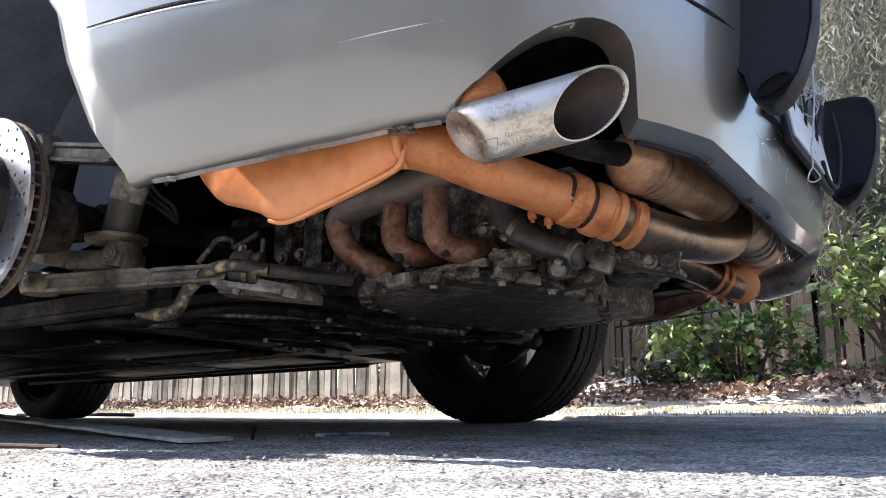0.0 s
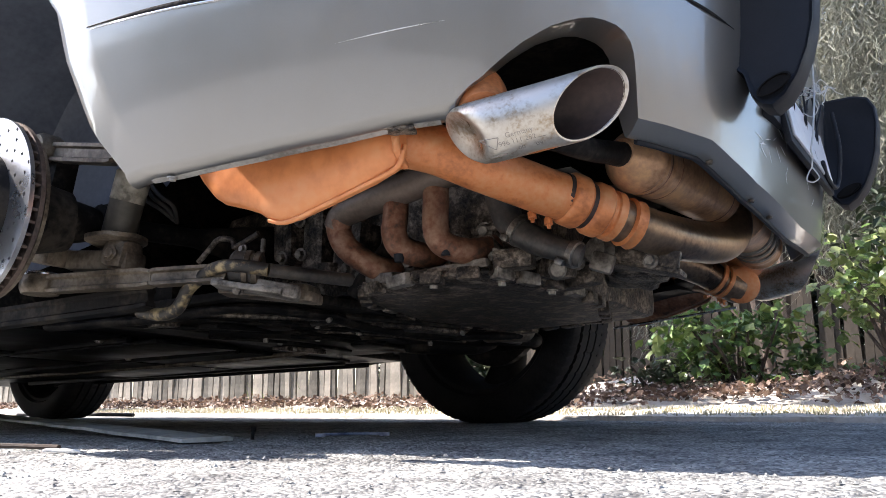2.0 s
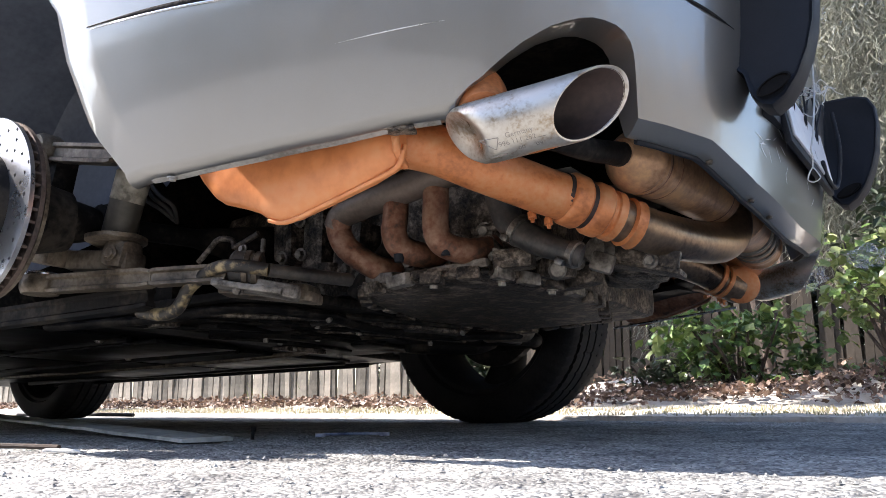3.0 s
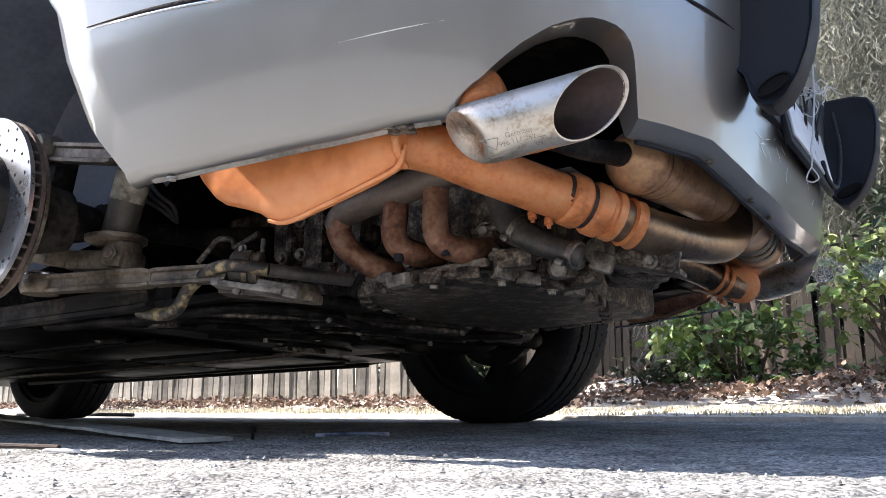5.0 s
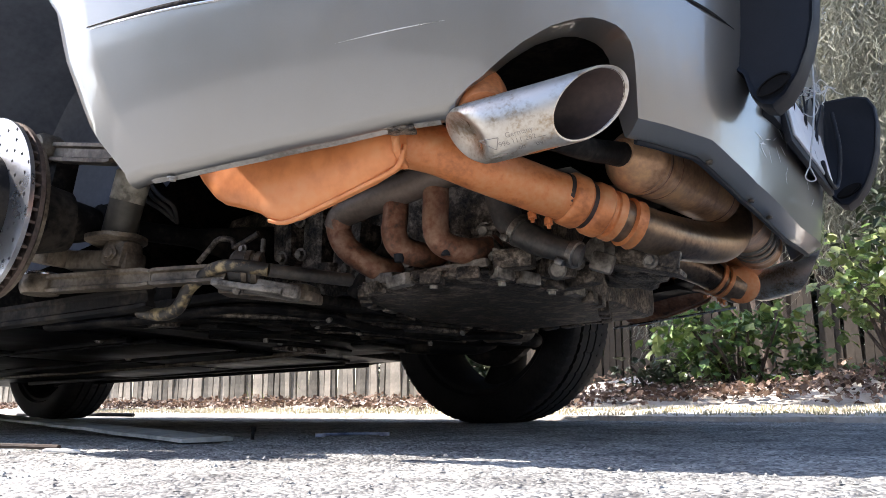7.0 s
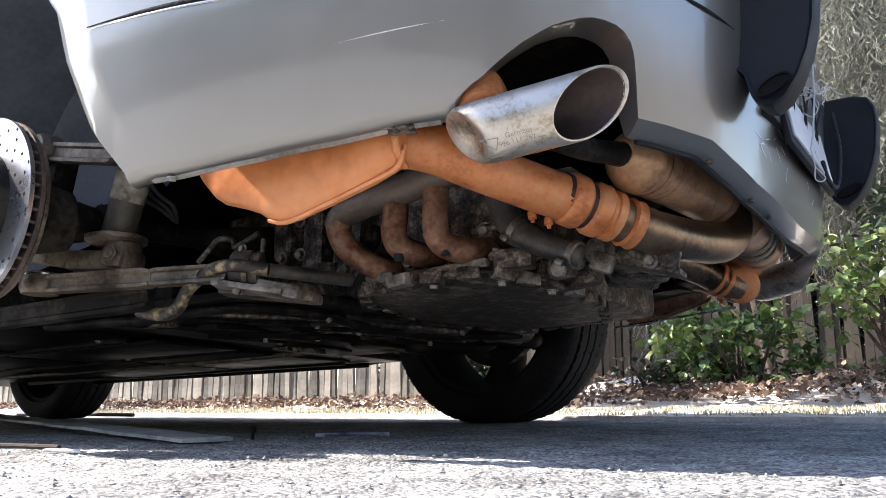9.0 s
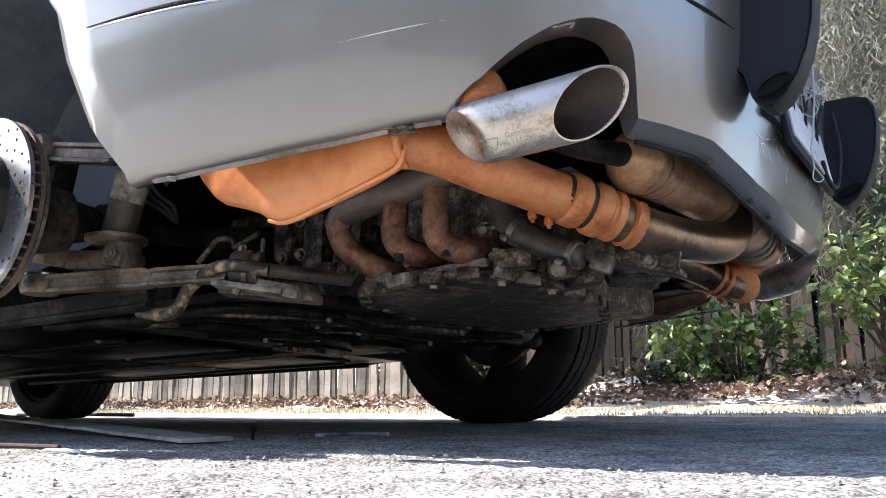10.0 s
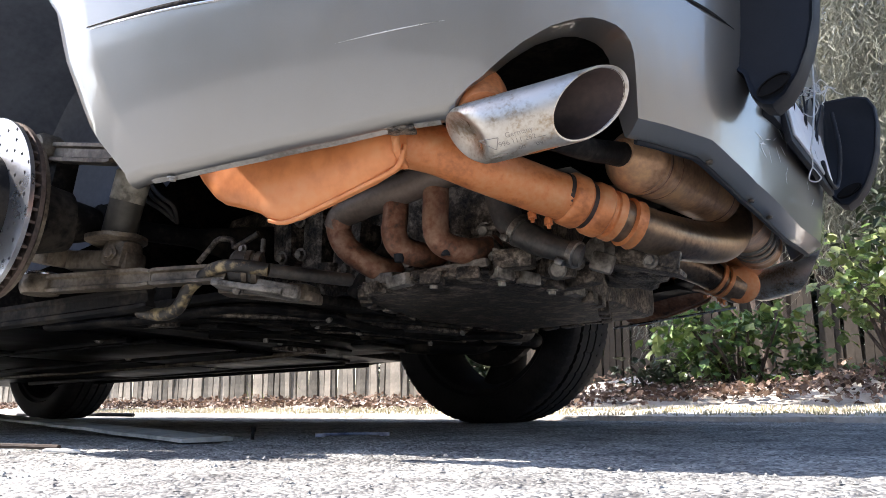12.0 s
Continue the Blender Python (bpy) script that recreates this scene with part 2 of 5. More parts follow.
def block(bm, centre, size, turn=(0, 0, 0), bevel=0.004, taper=1.0):
    """A box with rounded edges; taper narrows its top."""
    b2 = bmesh.new()
    bmesh.ops.create_cube(b2, size=1)
    for v in b2.verts:
        k = taper if v.co.z > 0 else 1
        v.co = Vector((v.co.x * size[0] * k, v.co.y * size[1] * k, v.co.z * size[2]))
    if bevel:
        bmesh.ops.bevel(b2, geom=b2.edges[:], offset=min(bevel, min(size) * 0.4), segments=2, affect="EDGES", profile=0.6)
    b2.transform(pose(*centre, *turn))
    me = bpy.data.meshes.new("scratch")
    b2.to_mesh(me)
    b2.free()
    bm.from_mesh(me)
    bpy.data.meshes.remove(me)
    return bm


def hexbolt(bm, at, d, r=0.008, h=0.008, washer=True):
    """A hexagon bolt head standing on at along d."""
    at, d = Vector(at), Vector(d).normalized()
    if washer:
        stepped(bm, at, at + d * 0.002, [(0, r * 1.45), (1, r * 1.45)], 14)
    stepped(bm, at, at + d * h, [(0, r), (0.8, r), (1, r * 0.85)], 6)
    return bm


def bumpy(bm, amount, scale, seed=0.0):
    for v in bm.verts:
        q = v.co * scale + Vector((seed, seed * 2, 0))
        v.co += noise.noise_vector(q) * amount
    return bm


# ---- the car: an empty at its base, tipped by the jack ----
ROLL, PITCH = 2.33, 0.93
CAR_POSE = pose(-2.35, 0.80, 0, 0, -PITCH, 0) @ pose(2.35, 0, 0, -ROLL, 0, 0) @ pose(0, -0.80, 0)
car = tagged(new("sports_car"), "silver sports car raised at one rear corner with its wheel off", "car")
car.matrix_world = CAR_POSE
TO_CAR = CAR_POSE.inverted()

# -- outer skin of the tail: plan is a squared oval, drawn in by height --
HIGH = [0.10, 0.22, 0.27, 0.30, 0.32, 0.34, 0.37, 0.45, 0.55, 0.80, 0.95]
DRAWN = [0.18, 0.10, 0.0785, 0.0662, 0.0585, 0.0513, 0.0418, 0.018, 0.0, 0.03, 0.12]
LONG, HALF, SQUARE = 1.055, 0.83, 3.0


def skin(t, z, inward=0.0):
    """A place on the tail's skin: t from 0 (beside the rear axle) over pi/2 (middle of the bumper) to pi."""
    i = float(np.interp(z, HIGH, DRAWN)) + inward
    c, s = math.cos(t), math.sin(t)
    return Vector(((LONG - 0.35 * i if inward == 0 else LONG - 0.35 * (i - inward) - inward) * math.copysign(abs(s) ** (2 / SQUARE), s), -(HALF - i) * math.copysign(abs(c) ** (2 / SQUARE), c), z))


# lower edge of the skin: sill lip, the cut-out round the tail pipe, bumper crease
EDGE_T = [0.167, 0.206, 0.243, 0.385, 0.526, 0.61, 0.639, 0.719, 0.745, 0.765, 0.791, 0.815, 0.841, 0.868, 0.894, 0.921, 0.948, 0.975, 0.997, 1.019, 1.036, 1.048, 1.0535, 1.056, 1.058, 1.060, 1.075, 1.126, 1.183, 1.246, 1.317, 1.4, 1.497, 1.5708]
EDGE_Z = [0.272, 0.277, 0.275, 0.279, 0.287, 0.295, 0.298, 0.303, 0.319, 0.328, 0.343, 0.356, 0.369, 0.38, 0.39, 0.397, 0.403, 0.406, 0.405, 0.402, 0.396, 0.386, 0.375, 0.363, 0.335, 0.2968, 0.2963, 0.2953, 0.2937, 0.2935, 0.2784, 0.2635, 0.2553, 0.249]
ARCH_Z = [0.272, 0.337, 0.396, 0.454, 0.492, 0.531, 0.62, 0.69]
ARCH_T = [0.167, 0.123, 0.103, 0.091, 0.086, 0.081, 0.03, 0]


def tail_shell():
    """The rear quarter panels and bumper in one skin, with its lips turned in."""
    bm = bmesh.new()
    cols = sorted({round(float(x), 4) for x in [*np.linspace(0.167, math.pi / 2, 90), *EDGE_T, *np.linspace(0.167, 0.33, 14)]})
    cols = cols + [math.pi - t for t in reversed(cols[:-1])]
    rows = 26
    grid = []
    for t in cols:
        tt = min(t, math.pi - t)
        low = float(np.interp(tt, EDGE_T, EDGE_Z))
        notch = 0.721 < tt < 1.060
        bumper = tt >= 1.060
        line = []
        if bumper:
            lips = ((0.029, 0.010), (0.026, 0.015), (0.021, 0.015), (0.012, 0.010), (0.003, 0.0025))
        elif notch:
            lips = ((0.045, 0.0), (0.040, 0.001), (0.03, 0.001), (0.010, 0.001), (0.002, 0.0005))
        else:
            lips = ((0.032, 0.012), (0.028, 0.014), (0.018, 0.014), (0.008, 0.010), (0.002, 0.004))
        for inward, down in lips:
            line.append(skin(t, low, inward) - Vector((0, 0, down)))
        for k in range(rows + 1):
            z = low + (0.93 - low) * (k / rows)
            lip = float(np.interp(z, ARCH_Z, ARCH_T))
            # columns near the wheel opening lean along its rim
            share = max(0.0, 1 - (tt - 0.167) / 0.35)
            t2 = tt + (lip - 0.167) * share
            curl = 0.020 * max(0.0, 1 - (tt - 0.167) / 0.045) * min(1, k / 5)
            line.append(skin(t2 if t <= math.pi / 2 else math.pi - t2, z, curl))
        grid.append(line)
    vs = [[bm.verts.new(q) for q in line] for line in grid]
    for a, b in zip(vs, vs[1:]):
        for i in range(len(a) - 1):
            bm.faces.new((a[i], b[i], b[i + 1], a[i + 1]))
    # rolled lip of the wheel opening, both sides
    for line, s in ((vs[0], 1), (vs[-1], -1)):
        prev = None
        for v in line[4:]:
            q = bm.verts.new(v.co + Vector((-0.006, 0.006 * s, 0)))
            r = bm.verts.new(v.co + Vector((-0.004, 0.035 * s, 0)))
            if prev:
                f = (prev[0], v, q, prev[1]), (prev[1], q, r, prev[2])
                for g in f:
                    bm.faces.new(g if s > 0 else tuple(reversed(g)))
            prev = (v, q, r)
    bmesh.ops.recalc_face_normals(bm, faces=bm.faces[:])
    return bm


shell = part("tail_shell", tail_shell(), PAINT, car, "silver metallic rear quarter and bumper skin")

# -- upper body and front, closing the car --
def upper_body():
    bm = bmesh.new()
    sect = []
    for x, w, low, waist, top, cab in [(-3.38, 0.45, 0.30, 0.45, 0.55, 0.30), (-3.25, 0.70, 0.20, 0.50, 0.62, 0.45), (-2.90, 0.84, 0.17, 0.58, 0.72, 0.6), (-2.35, 0.87, 0.62, 0.66, 0.80, 0.6), (-1.95, 0.86, 0.16, 0.70, 0.85, 0.62), (-1.55, 0.85, 0.155, 0.72, 1.05, 0.60), (-1.05, 0.85, 0.155, 0.74, 1.27, 0.52), (-0.55, 0.85, 0.155, 0.76, 1.27, 0.50), (-0.37, 0.855, 0.17, 0.78, 1.24, 0.50), (-0.36, 0.855, 0.31, 0.78, 1.24, 0.50), (-0.33, 0.855, 0.45, 0.79, 1.23, 0.50), (-0.25, 0.86, 0.575, 0.79, 1.21, 0.50), (-0.12, 0.86, 0.655, 0.80, 1.17, 0.50), (0.0, 0.86, 0.675, 0.80, 1.12, 0.5), (0.30, 0.80, 0.75, 0.86, 1.0, 0.5), (0.60, 0.77, 0.80, 0.88, 0.95, 0.5), (0.88, 0.60, 0.84, 0.88, 0.90, 0.45)]:
        half = [(w * 0.93, low), (w * 0.93, (low + waist) / 2), (w * 0.88, waist - 0.06), (w * 0.80, waist), (cab + 0.04, waist + 0.06), (cab * 0.86, top - 0.04), (cab * 0.5, top)]
        loop = [Vector((x, -y, z)) for y, z in half] + [Vector((x, y, z)) for y, z in reversed(half)]
        sect.append(loop)
    vs = [[bm.verts.new(q) for q in s] for s in sect]
    for a, b in zip(vs, vs[1:]):
        for i in range(len(a) - 1):
            bm.faces.new((a[i], a[i + 1], b[i + 1], b[i]))
    bm.faces.new(vs[0])
    bmesh.ops.recalc_face_normals(bm, faces=bm.faces[:])
    return bm


part("upper_body", upper_body(), PAINT, car)

# -- floor pan of the cabin, and added sheets keeping skylight off the engine --
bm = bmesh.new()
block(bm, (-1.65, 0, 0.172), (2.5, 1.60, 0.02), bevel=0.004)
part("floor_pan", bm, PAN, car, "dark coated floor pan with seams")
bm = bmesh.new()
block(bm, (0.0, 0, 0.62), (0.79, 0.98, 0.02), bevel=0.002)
part("bay_sky_block", bm, GRIME, car)
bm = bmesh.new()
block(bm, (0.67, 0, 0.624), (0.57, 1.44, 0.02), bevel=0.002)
part("tail_sky_block", bm, GRIME, car)
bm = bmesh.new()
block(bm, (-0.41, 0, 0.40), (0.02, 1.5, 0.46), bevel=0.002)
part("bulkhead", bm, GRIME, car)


def wheel_liner(side):
    """Smooth plastic arch over the wheel, with the inner wall that closes it."""
    bm = bmesh.new()
    vs = []
    for k in range(41):
        a = radians(40 + 150 * k / 40)
        line = []
        for rr, y in ((0.392, 0.785), (0.388, 0.74), (0.385, 0.66), (0.383, 0.57), (0.372, 0.525), (0.345, 0.505), (0.29, 0.50), (0.20, 0.497), (0.08, 0.495)):
            line.append(bm.verts.new((-0.005 + rr * math.cos(a), side * y, 0.31 + rr * math.sin(a))))
        vs.append(line)
    for a, b in zip(vs, vs[1:]):
        for i in range(len(a) - 1):
            bm.faces.new((a[i], a[i + 1], b[i + 1], b[i]))
    return bumpy(bm, 0.004, 7, side)


for side in (-1, 1):
    part("wheel_liner", wheel_liner(side), LINER, car)


# -- wheels --
def tyre(width, radius, rim):
    """A treaded tyre round the y axis."""
    bm = bmesh.new()
    h = width / 2
    prof = [(-h * 0.80, rim), (-h * 0.96, rim + 0.012), (-h, rim + (radius - rim) * 0.45), (-h * 0.97, radius - 0.022), (-h * 0.86, radius - 0.007)]
    for k in range(5):
        y0 = -h * 0.82 + k * h * 0.342
        y1 = y0 + h * 0.27
        prof += [(y0, radius - 0.004 if k in (0, 4) else radius), (y1, radius - 0.004 if k in (0, 4) else radius)]
        if k < 4:
            prof += [(y1 + 0.001, radius - 0.010), (y0 + h * 0.341, radius - 0.010)]
    prof += [(h * 0.86, radius - 0.007), (h * 0.97, radius - 0.022), (h, rim + (radius - rim) * 0.45), (h * 0.96, rim + 0.012), (h * 0.80, rim)]
    seg = 320
    loops = []
    for i in range(seg):
        loop = []
        for y, r in prof:
            lag = 0.10 * abs(y) / h
            cut = (int(i + 40 * lag) % 5 == 0) and r > radius - 0.0085 and abs(y) < h * 0.9 and (abs(y) > h * 0.45 or i % 10 == 0)
            a = 2 * math.pi * i / seg
            rr = r - (0.0035 if cut else 0)
            loop.append(Vector((rr * math.cos(a), y, rr * math.sin(a))))
        loops.append(loop)
    vs = [[bm.verts.new(q) for q in l] for l in loops]
    for i in range(seg):
        a, b = vs[i], vs[(i + 1) % seg]
        for j in range(len(a) - 1):
            bm.faces.new((a[j], a[j + 1], b[j + 1], b[j]))
    # the foot of the tyre lies flat on the road
    for v in bm.verts:
        if v.co.z < -radius + 0.006:
            v.co.z = -radius + 0.006
    bmesh.ops.recalc_face_normals(bm, faces=bm.faces[:])
    return bm


def rim_barrel(width, rim):
    bm = bmesh.new()
    prof = [(-width * 0.42, rim + 0.004), (-width * 0.42, rim - 0.008), (-width * 0.25, rim - 0.022), (width * 0.30, rim - 0.022), (width * 0.42, rim - 0.008), (width * 0.42, rim + 0.004)]
    vs = [[bm.verts.new((r * math.cos(a), y, r * math.sin(a))) for y, r in prof] for a in (2 * math.pi * i / 64 for i in range(64))]
    for i in range(64):
        a, b = vs[i], vs[(i + 1) % 64]
        for j in range(len(prof) - 1):
            bm.faces.new((a[j], a[j + 1], b[j + 1], b[j]))
    return bm


def wheel(name, x, y, width, radius, rim, label):
    # Rim, hub and spokes in tyre black, for brake dust and inner shade.
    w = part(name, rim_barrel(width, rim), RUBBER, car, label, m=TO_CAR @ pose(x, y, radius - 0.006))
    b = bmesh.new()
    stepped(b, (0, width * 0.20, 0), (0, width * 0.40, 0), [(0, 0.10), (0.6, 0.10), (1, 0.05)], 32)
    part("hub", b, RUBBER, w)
    for k in range(5):
        a = 2 * math.pi * (k + 0.38) / 5 + math.pi / 2
        d = Vector((math.cos(a), 0, math.sin(a)))
        b = bmesh.new()
        tube(b, [d * 0.05 + Vector((0, width * 0.33, 0)), d * 0.14 + Vector((0, width * 0.37, 0)), d * (rim - 0.016) + Vector((0, width * 0.36, 0))], [0.06, 0.055, 0.075], 12, 3)
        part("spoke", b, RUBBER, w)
    part("tyre", tyre(width, radius, rim), RUBBER, w, "black grooved road tyre")
    b = bmesh.new()
    stepped(b, (0, -0.03, 0), (0, 0.0, 0), [(0, 0.15), (1, 0.15)], 40)
    stepped(b, (0, 0.0, 0), (0, 0.06, 0), [(0, 0.085), (1, 0.08)], 32)
    part("brake_disc", b, GRIME, w)


wheel("rear_wheel", 0.0, 0.76, 0.262, 0.32, 0.228, "alloy rear wheel on the road, inside coloured black for brake dust and shade")
wheel("front_wheel", -2.35, 0.745, 0.22, 0.318, 0.228, "alloy front wheel on the road")
wheel("front_wheel", -2.35, -0.745, 0.22, 0.318, 0.228, "alloy front wheel just clear of the road")


# ---- ground ----
def sheet(name, xs, ys, height, material, label):
    X, Y = np.meshgrid(xs, ys, indexing="ij")
    Z = height(X, Y)
    v = np.stack([X, Y, Z], -1).reshape(-1, 3)
    n, m = len(xs), len(ys)
    i = np.arange(n * m).reshape(n, m)
    f = np.stack([i[:-1, :-1], i[1:, :-1], i[1:, 1:], i[:-1, 1:]], -1).reshape(-1, 4)
    me = bpy.data.meshes.new(name)
    me.from_pydata(v.tolist(), [], f.tolist())
    me.materials.append(material)
    ob = link(name, me)
    for poly in me.polygons:
        poly.use_smooth = True
    return tagged(ob, label, "ground", kind="structure")


def rough(X, Y, size, seed):
    """Smooth random relief with lumps of the given size, -1 to 1."""
    r = np.random.RandomState(seed)
    g = r.rand(256, 256) * 2 - 1
    u, v = X / size, Y / size
    i, j = np.floor(u).astype(int), np.floor(v).astype(int)
    a, b = u - i, v - j
    a, b = a * a * (3 - 2 * a), b * b * (3 - 2 * b)
    q = lambda k, l: g[(i + k) % 256, (j + l) % 256]
    return (q(0, 0) * (1 - a) + q(1, 0) * a) * (1 - b) + (q(0, 1) * (1 - a) + q(1, 1) * a) * b


FAR = [60.0, 200.0, 1500.0]
xs = np.unique(np.concatenate([[-v for v in FAR], np.arange(-12, -1.2, 0.3), np.arange(-1.2, 0.0, 0.03), np.arange(0.0, 1.5, 0.006), np.arange(1.5, 3.0, 0.05), np.arange(3, 12, 0.5), FAR]))
ys = np.unique(np.concatenate([[-v for v in FAR], np.arange(-12, -1.4, 0.4), np.arange(-1.4, -0.2, 0.006), np.arange(-0.2, 1.3, 0.02), np.arange(1.3, 12, 0.5), FAR]))
sheet("road", xs, ys, lambda X, Y: np.where((abs(X) < 3) & (abs(Y) < 1.4), 0.0016 * rough(X, Y, 0.009, 1) + 0.0014 * rough(X, Y, 0.026, 2), 0) - 0.002, ASPHALT, "grey coarse asphalt road with sunlit and shaded bands")


def road_edge(x):
    return 1.03 - 0.085 * x


xs = np.unique(np.concatenate([[-v for v in FAR], np.arange(-14, 3, 0.06), np.arange(3, 14, 0.5), FAR]))
steps = np.concatenate([[0, 0.006, 0.02], np.arange(0.05, 1.6, 0.05), np.arange(1.6, 14, 0.5), FAR])


def verge():
    X = np.repeat(xs[:, None], len(steps), 1)
    S = np.repeat(steps[None, :], len(xs), 0)
    Y = road_edge(np.clip(X, -20, 20)) + S + 0.015 * rough(X, X * 0, 0.11, 3) * np.exp(-S * 8)
    Z = np.where(S < 0.003, -0.01, 0.012 + 0.02 * np.clip(S / 0.4, 0, 1) + np.where(X > -0.3, 0.13, 0.06) * np.clip((S - 0.4) / 0.9, 0, 1)) + np.clip(S * 20, 0, 1) * (0.008 * rough(X, Y, 0.07, 4) + 0.02 * rough(X, Y, 0.4, 5) * np.clip(S, 0, 1))
    v = np.stack([X, Y, Z], -1).reshape(-1, 3)
    n, m = X.shape
    i = np.arange(n * m).reshape(n, m)
    f = np.stack([i[:-1, :-1], i[1:, :-1], i[1:, 1:], i[:-1, 1:]], -1).reshape(-1, 4)
    me = bpy.data.meshes.new("verge")
    me.from_pydata(v.tolist(), [], f.tolist())
    me.materials.append(SAND)
    return tagged(link("verge", me), "sandy sunlit road verge under dry leaves", "verge", kind="structure")


verge()


# ---- picket fences ----
def picket_mesh(name, w, h, t, material):
    bm = bmesh.new()
    prof = [(-w / 2, 0), (w / 2, 0), (w / 2, h - w * 0.3), (w * 0.28, h), (-w * 0.28, h), (-w / 2, h - w * 0.3)]
    a = [bm.verts.new((x, -t / 2, z)) for x, z in prof]
    b = [bm.verts.new((x, t / 2, z)) for x, z in prof]
    bm.faces.new(a)
    bm.faces.new(list(reversed(b)))
    for i in range(6):
        bm.faces.new((a[i], b[i], b[(i + 1) % 6], a[(i + 1) % 6]))
    bmesh.ops.recalc_face_normals(bm, faces=bm.faces[:])
    me = bpy.data.meshes.new(name)
    bm.to_mesh(me)
    bm.free()
    me.materials.append(material)
    return me


def fence(x0, x1, y0, slope, pitch, w, h, material, label, seed):
    r = random.Random(seed)
    base = tagged(new("picket_fence"), label, "fence")
    base.matrix_world = pose(x0, y0, 0.03)
    meshes = [picket_mesh("picket", w * k, h * q, 0.018, material) for k, q in ((1, 1), (0.9, 0.98), (1.08, 1.01), (0.82, 1.0))]
    x, i = 0.0, 0
    while x < x1 - x0 and i < 290:
        p = new("picket", meshes[i % 4])
        p.parent = base
        thin = float(np.interp(x0 + x, [-4.0, -1.0], [1.0, 0.62])) if x0 < -5 else 1.0
        p.matrix_basis = pose(x, slope * x + r.uniform(-0.006, 0.006), r.uniform(-0.02, 0.02), r.uniform(-2, 2), r.uniform(-2.6, 2.6), math.degrees(math.atan(slope))) @ Matrix.Diagonal((thin, 1, 1, 1))
        x += pitch * thin * r.uniform(0.9, 1.14)
        i += 1
    for z in (0.3, h - 0.3):
        b = bmesh.new()
        block(b, ((x1 - x0) / 2, slope * (x1 - x0) / 2 + 0.035, z), (x1 - x0, 0.04, 0.09), (0, 0, math.degrees(math.atan(slope))), 0.004)
        part("rail", b, material, base)


fence(-9.0, -1.05, 2.45, -0.06, 0.062, 0.056, 1.25, PICKET, "weathered grey-white wooden picket fence along the verge", 1)
fence(-1.9, 0.9, 4.3, 0.0, 0.052, 0.048, 1.7, PICKET_SHADED, "shaded brown wooden picket fence behind the shrubs", 2)


# ---- exhaust: each piece built on the lifted side and mirrored to the other ----
def mirrored(bm):
    for v in bm.verts:
        v.co.y = -v.co.y
    bmesh.ops.reverse_faces(bm, faces=bm.faces[:])
    return bm


MUFFLER_EDGE = [(0.316, 0.335), (0.322, 0.308), (0.333, 0.292), (0.347, 0.275), (0.371, 0.251), (0.391, 0.238), (0.433, 0.225), (0.456, 0.216), (0.477, 0.203), (0.499, 0.197), (0.522, 0.198), (0.572, 0.210), (0.647, 0.229), (0.686, 0.242), (0.694, 0.262), (0.690, 0.30), (0.675, 0.36), (0.60, 0.40), (0.42, 0.41), (0.335, 0.385)]


def muffler():
    """Pressed silencer box behind the wheel opening, with a rounded nose, drawn in towards its inner side."""
    bm = bmesh.new()
    loops = []
    for y, k in ((-0.650, 0.30), (-0.6485, 0.55), (-0.6455, 0.75), (-0.641, 0.88), (-0.635, 0.95), (-0.627, 0.985), (-0.616, 0.97), (-0.605, 0.84), (-0.575, 0.60), (-0.52, 0.42), (-0.50, 0.3)):
        loops.append([Vector((0.505 + (x - 0.505) * (0.4 + 0.6 * k), y + 0.06 * (x - 0.5), 0.33 + (z - 0.33) * k)) for x, z in MUFFLER_EDGE])
    rings(bm, loops)
    bmesh.ops.recalc_face_normals(bm, faces=bm.faces[:])
    return bumpy(bm, 0.0015, 18)


def muffler_flange():
    """The folded seam along the bottom edge."""
    bm = bmesh.new()
    pts = [(x, z) for x, z in MUFFLER_EDGE[8:15]]
    for y, lift, r in ((-0.630, 0.002, 0.0036), (-0.626, 0.010, 0.003)):
        tube(bm, [(x, y + 0.06 * (x - 0.5), z + lift) for x, z in pts], r, 10, 4)
    return bm


def outlet_pipe():
    bm = bmesh.new()
    tube(bm, [(0.622, -0.600, 0.300), (0.650, -0.583, 0.297), (0.69, -0.545, 0.288), (0.731, -0.50, 0.268), (0.774, -0.44, 0.249), (0.81, -0.380, 0.236)], [0.036, 0.034, 0.0335, 0.033, 0.0325, 0.032], 26, 5)
    return bm


def pipe_collar():
    """Rough weld bead where the outlet leaves the box."""
    bm = bmesh.new()
    tube(bm, [(0.684, -0.600, 0.250), (0.688, -0.622, 0.262), (0.689, -0.628, 0.285), (0.684, -0.628, 0.312), (0.672, -0.622, 0.345)], 0.0058, 10, 6)
    return bumpy(bm, 0.0022, 110)


CLAMP_A, CLAMP_B = Vector((0.800, -0.396, 0.2405)), Vector((0.8445, -0.325, 0.2195))


def clamp_sleeve():
    bm = bmesh.new()
    stepped(bm, CLAMP_A, CLAMP_B, [(0, 0.032), (0.02, 0.0355), (0.07, 0.038), (0.28, 0.038), (0.33, 0.0355), (0.36, 0.0325), (0.44, 0.0325), (0.47, 0.0355), (0.52, 0.0385), (0.70, 0.0385), (0.74, 0.0355), (0.76, 0.0325), (0.82, 0.0325), (0.84, 0.036), (0.97, 0.0365), (1, 0.032)], 36)
    return bm


def clamp_gap(k):
    """Dark gap between the bands of the sleeve."""
    bm = bmesh.new()
    stepped(bm, CLAMP_A.lerp(CLAMP_B, k), CLAMP_A.lerp(CLAMP_B, k + 0.07), [(0, 0.0332), (1, 0.0332)], 30)
    return bm


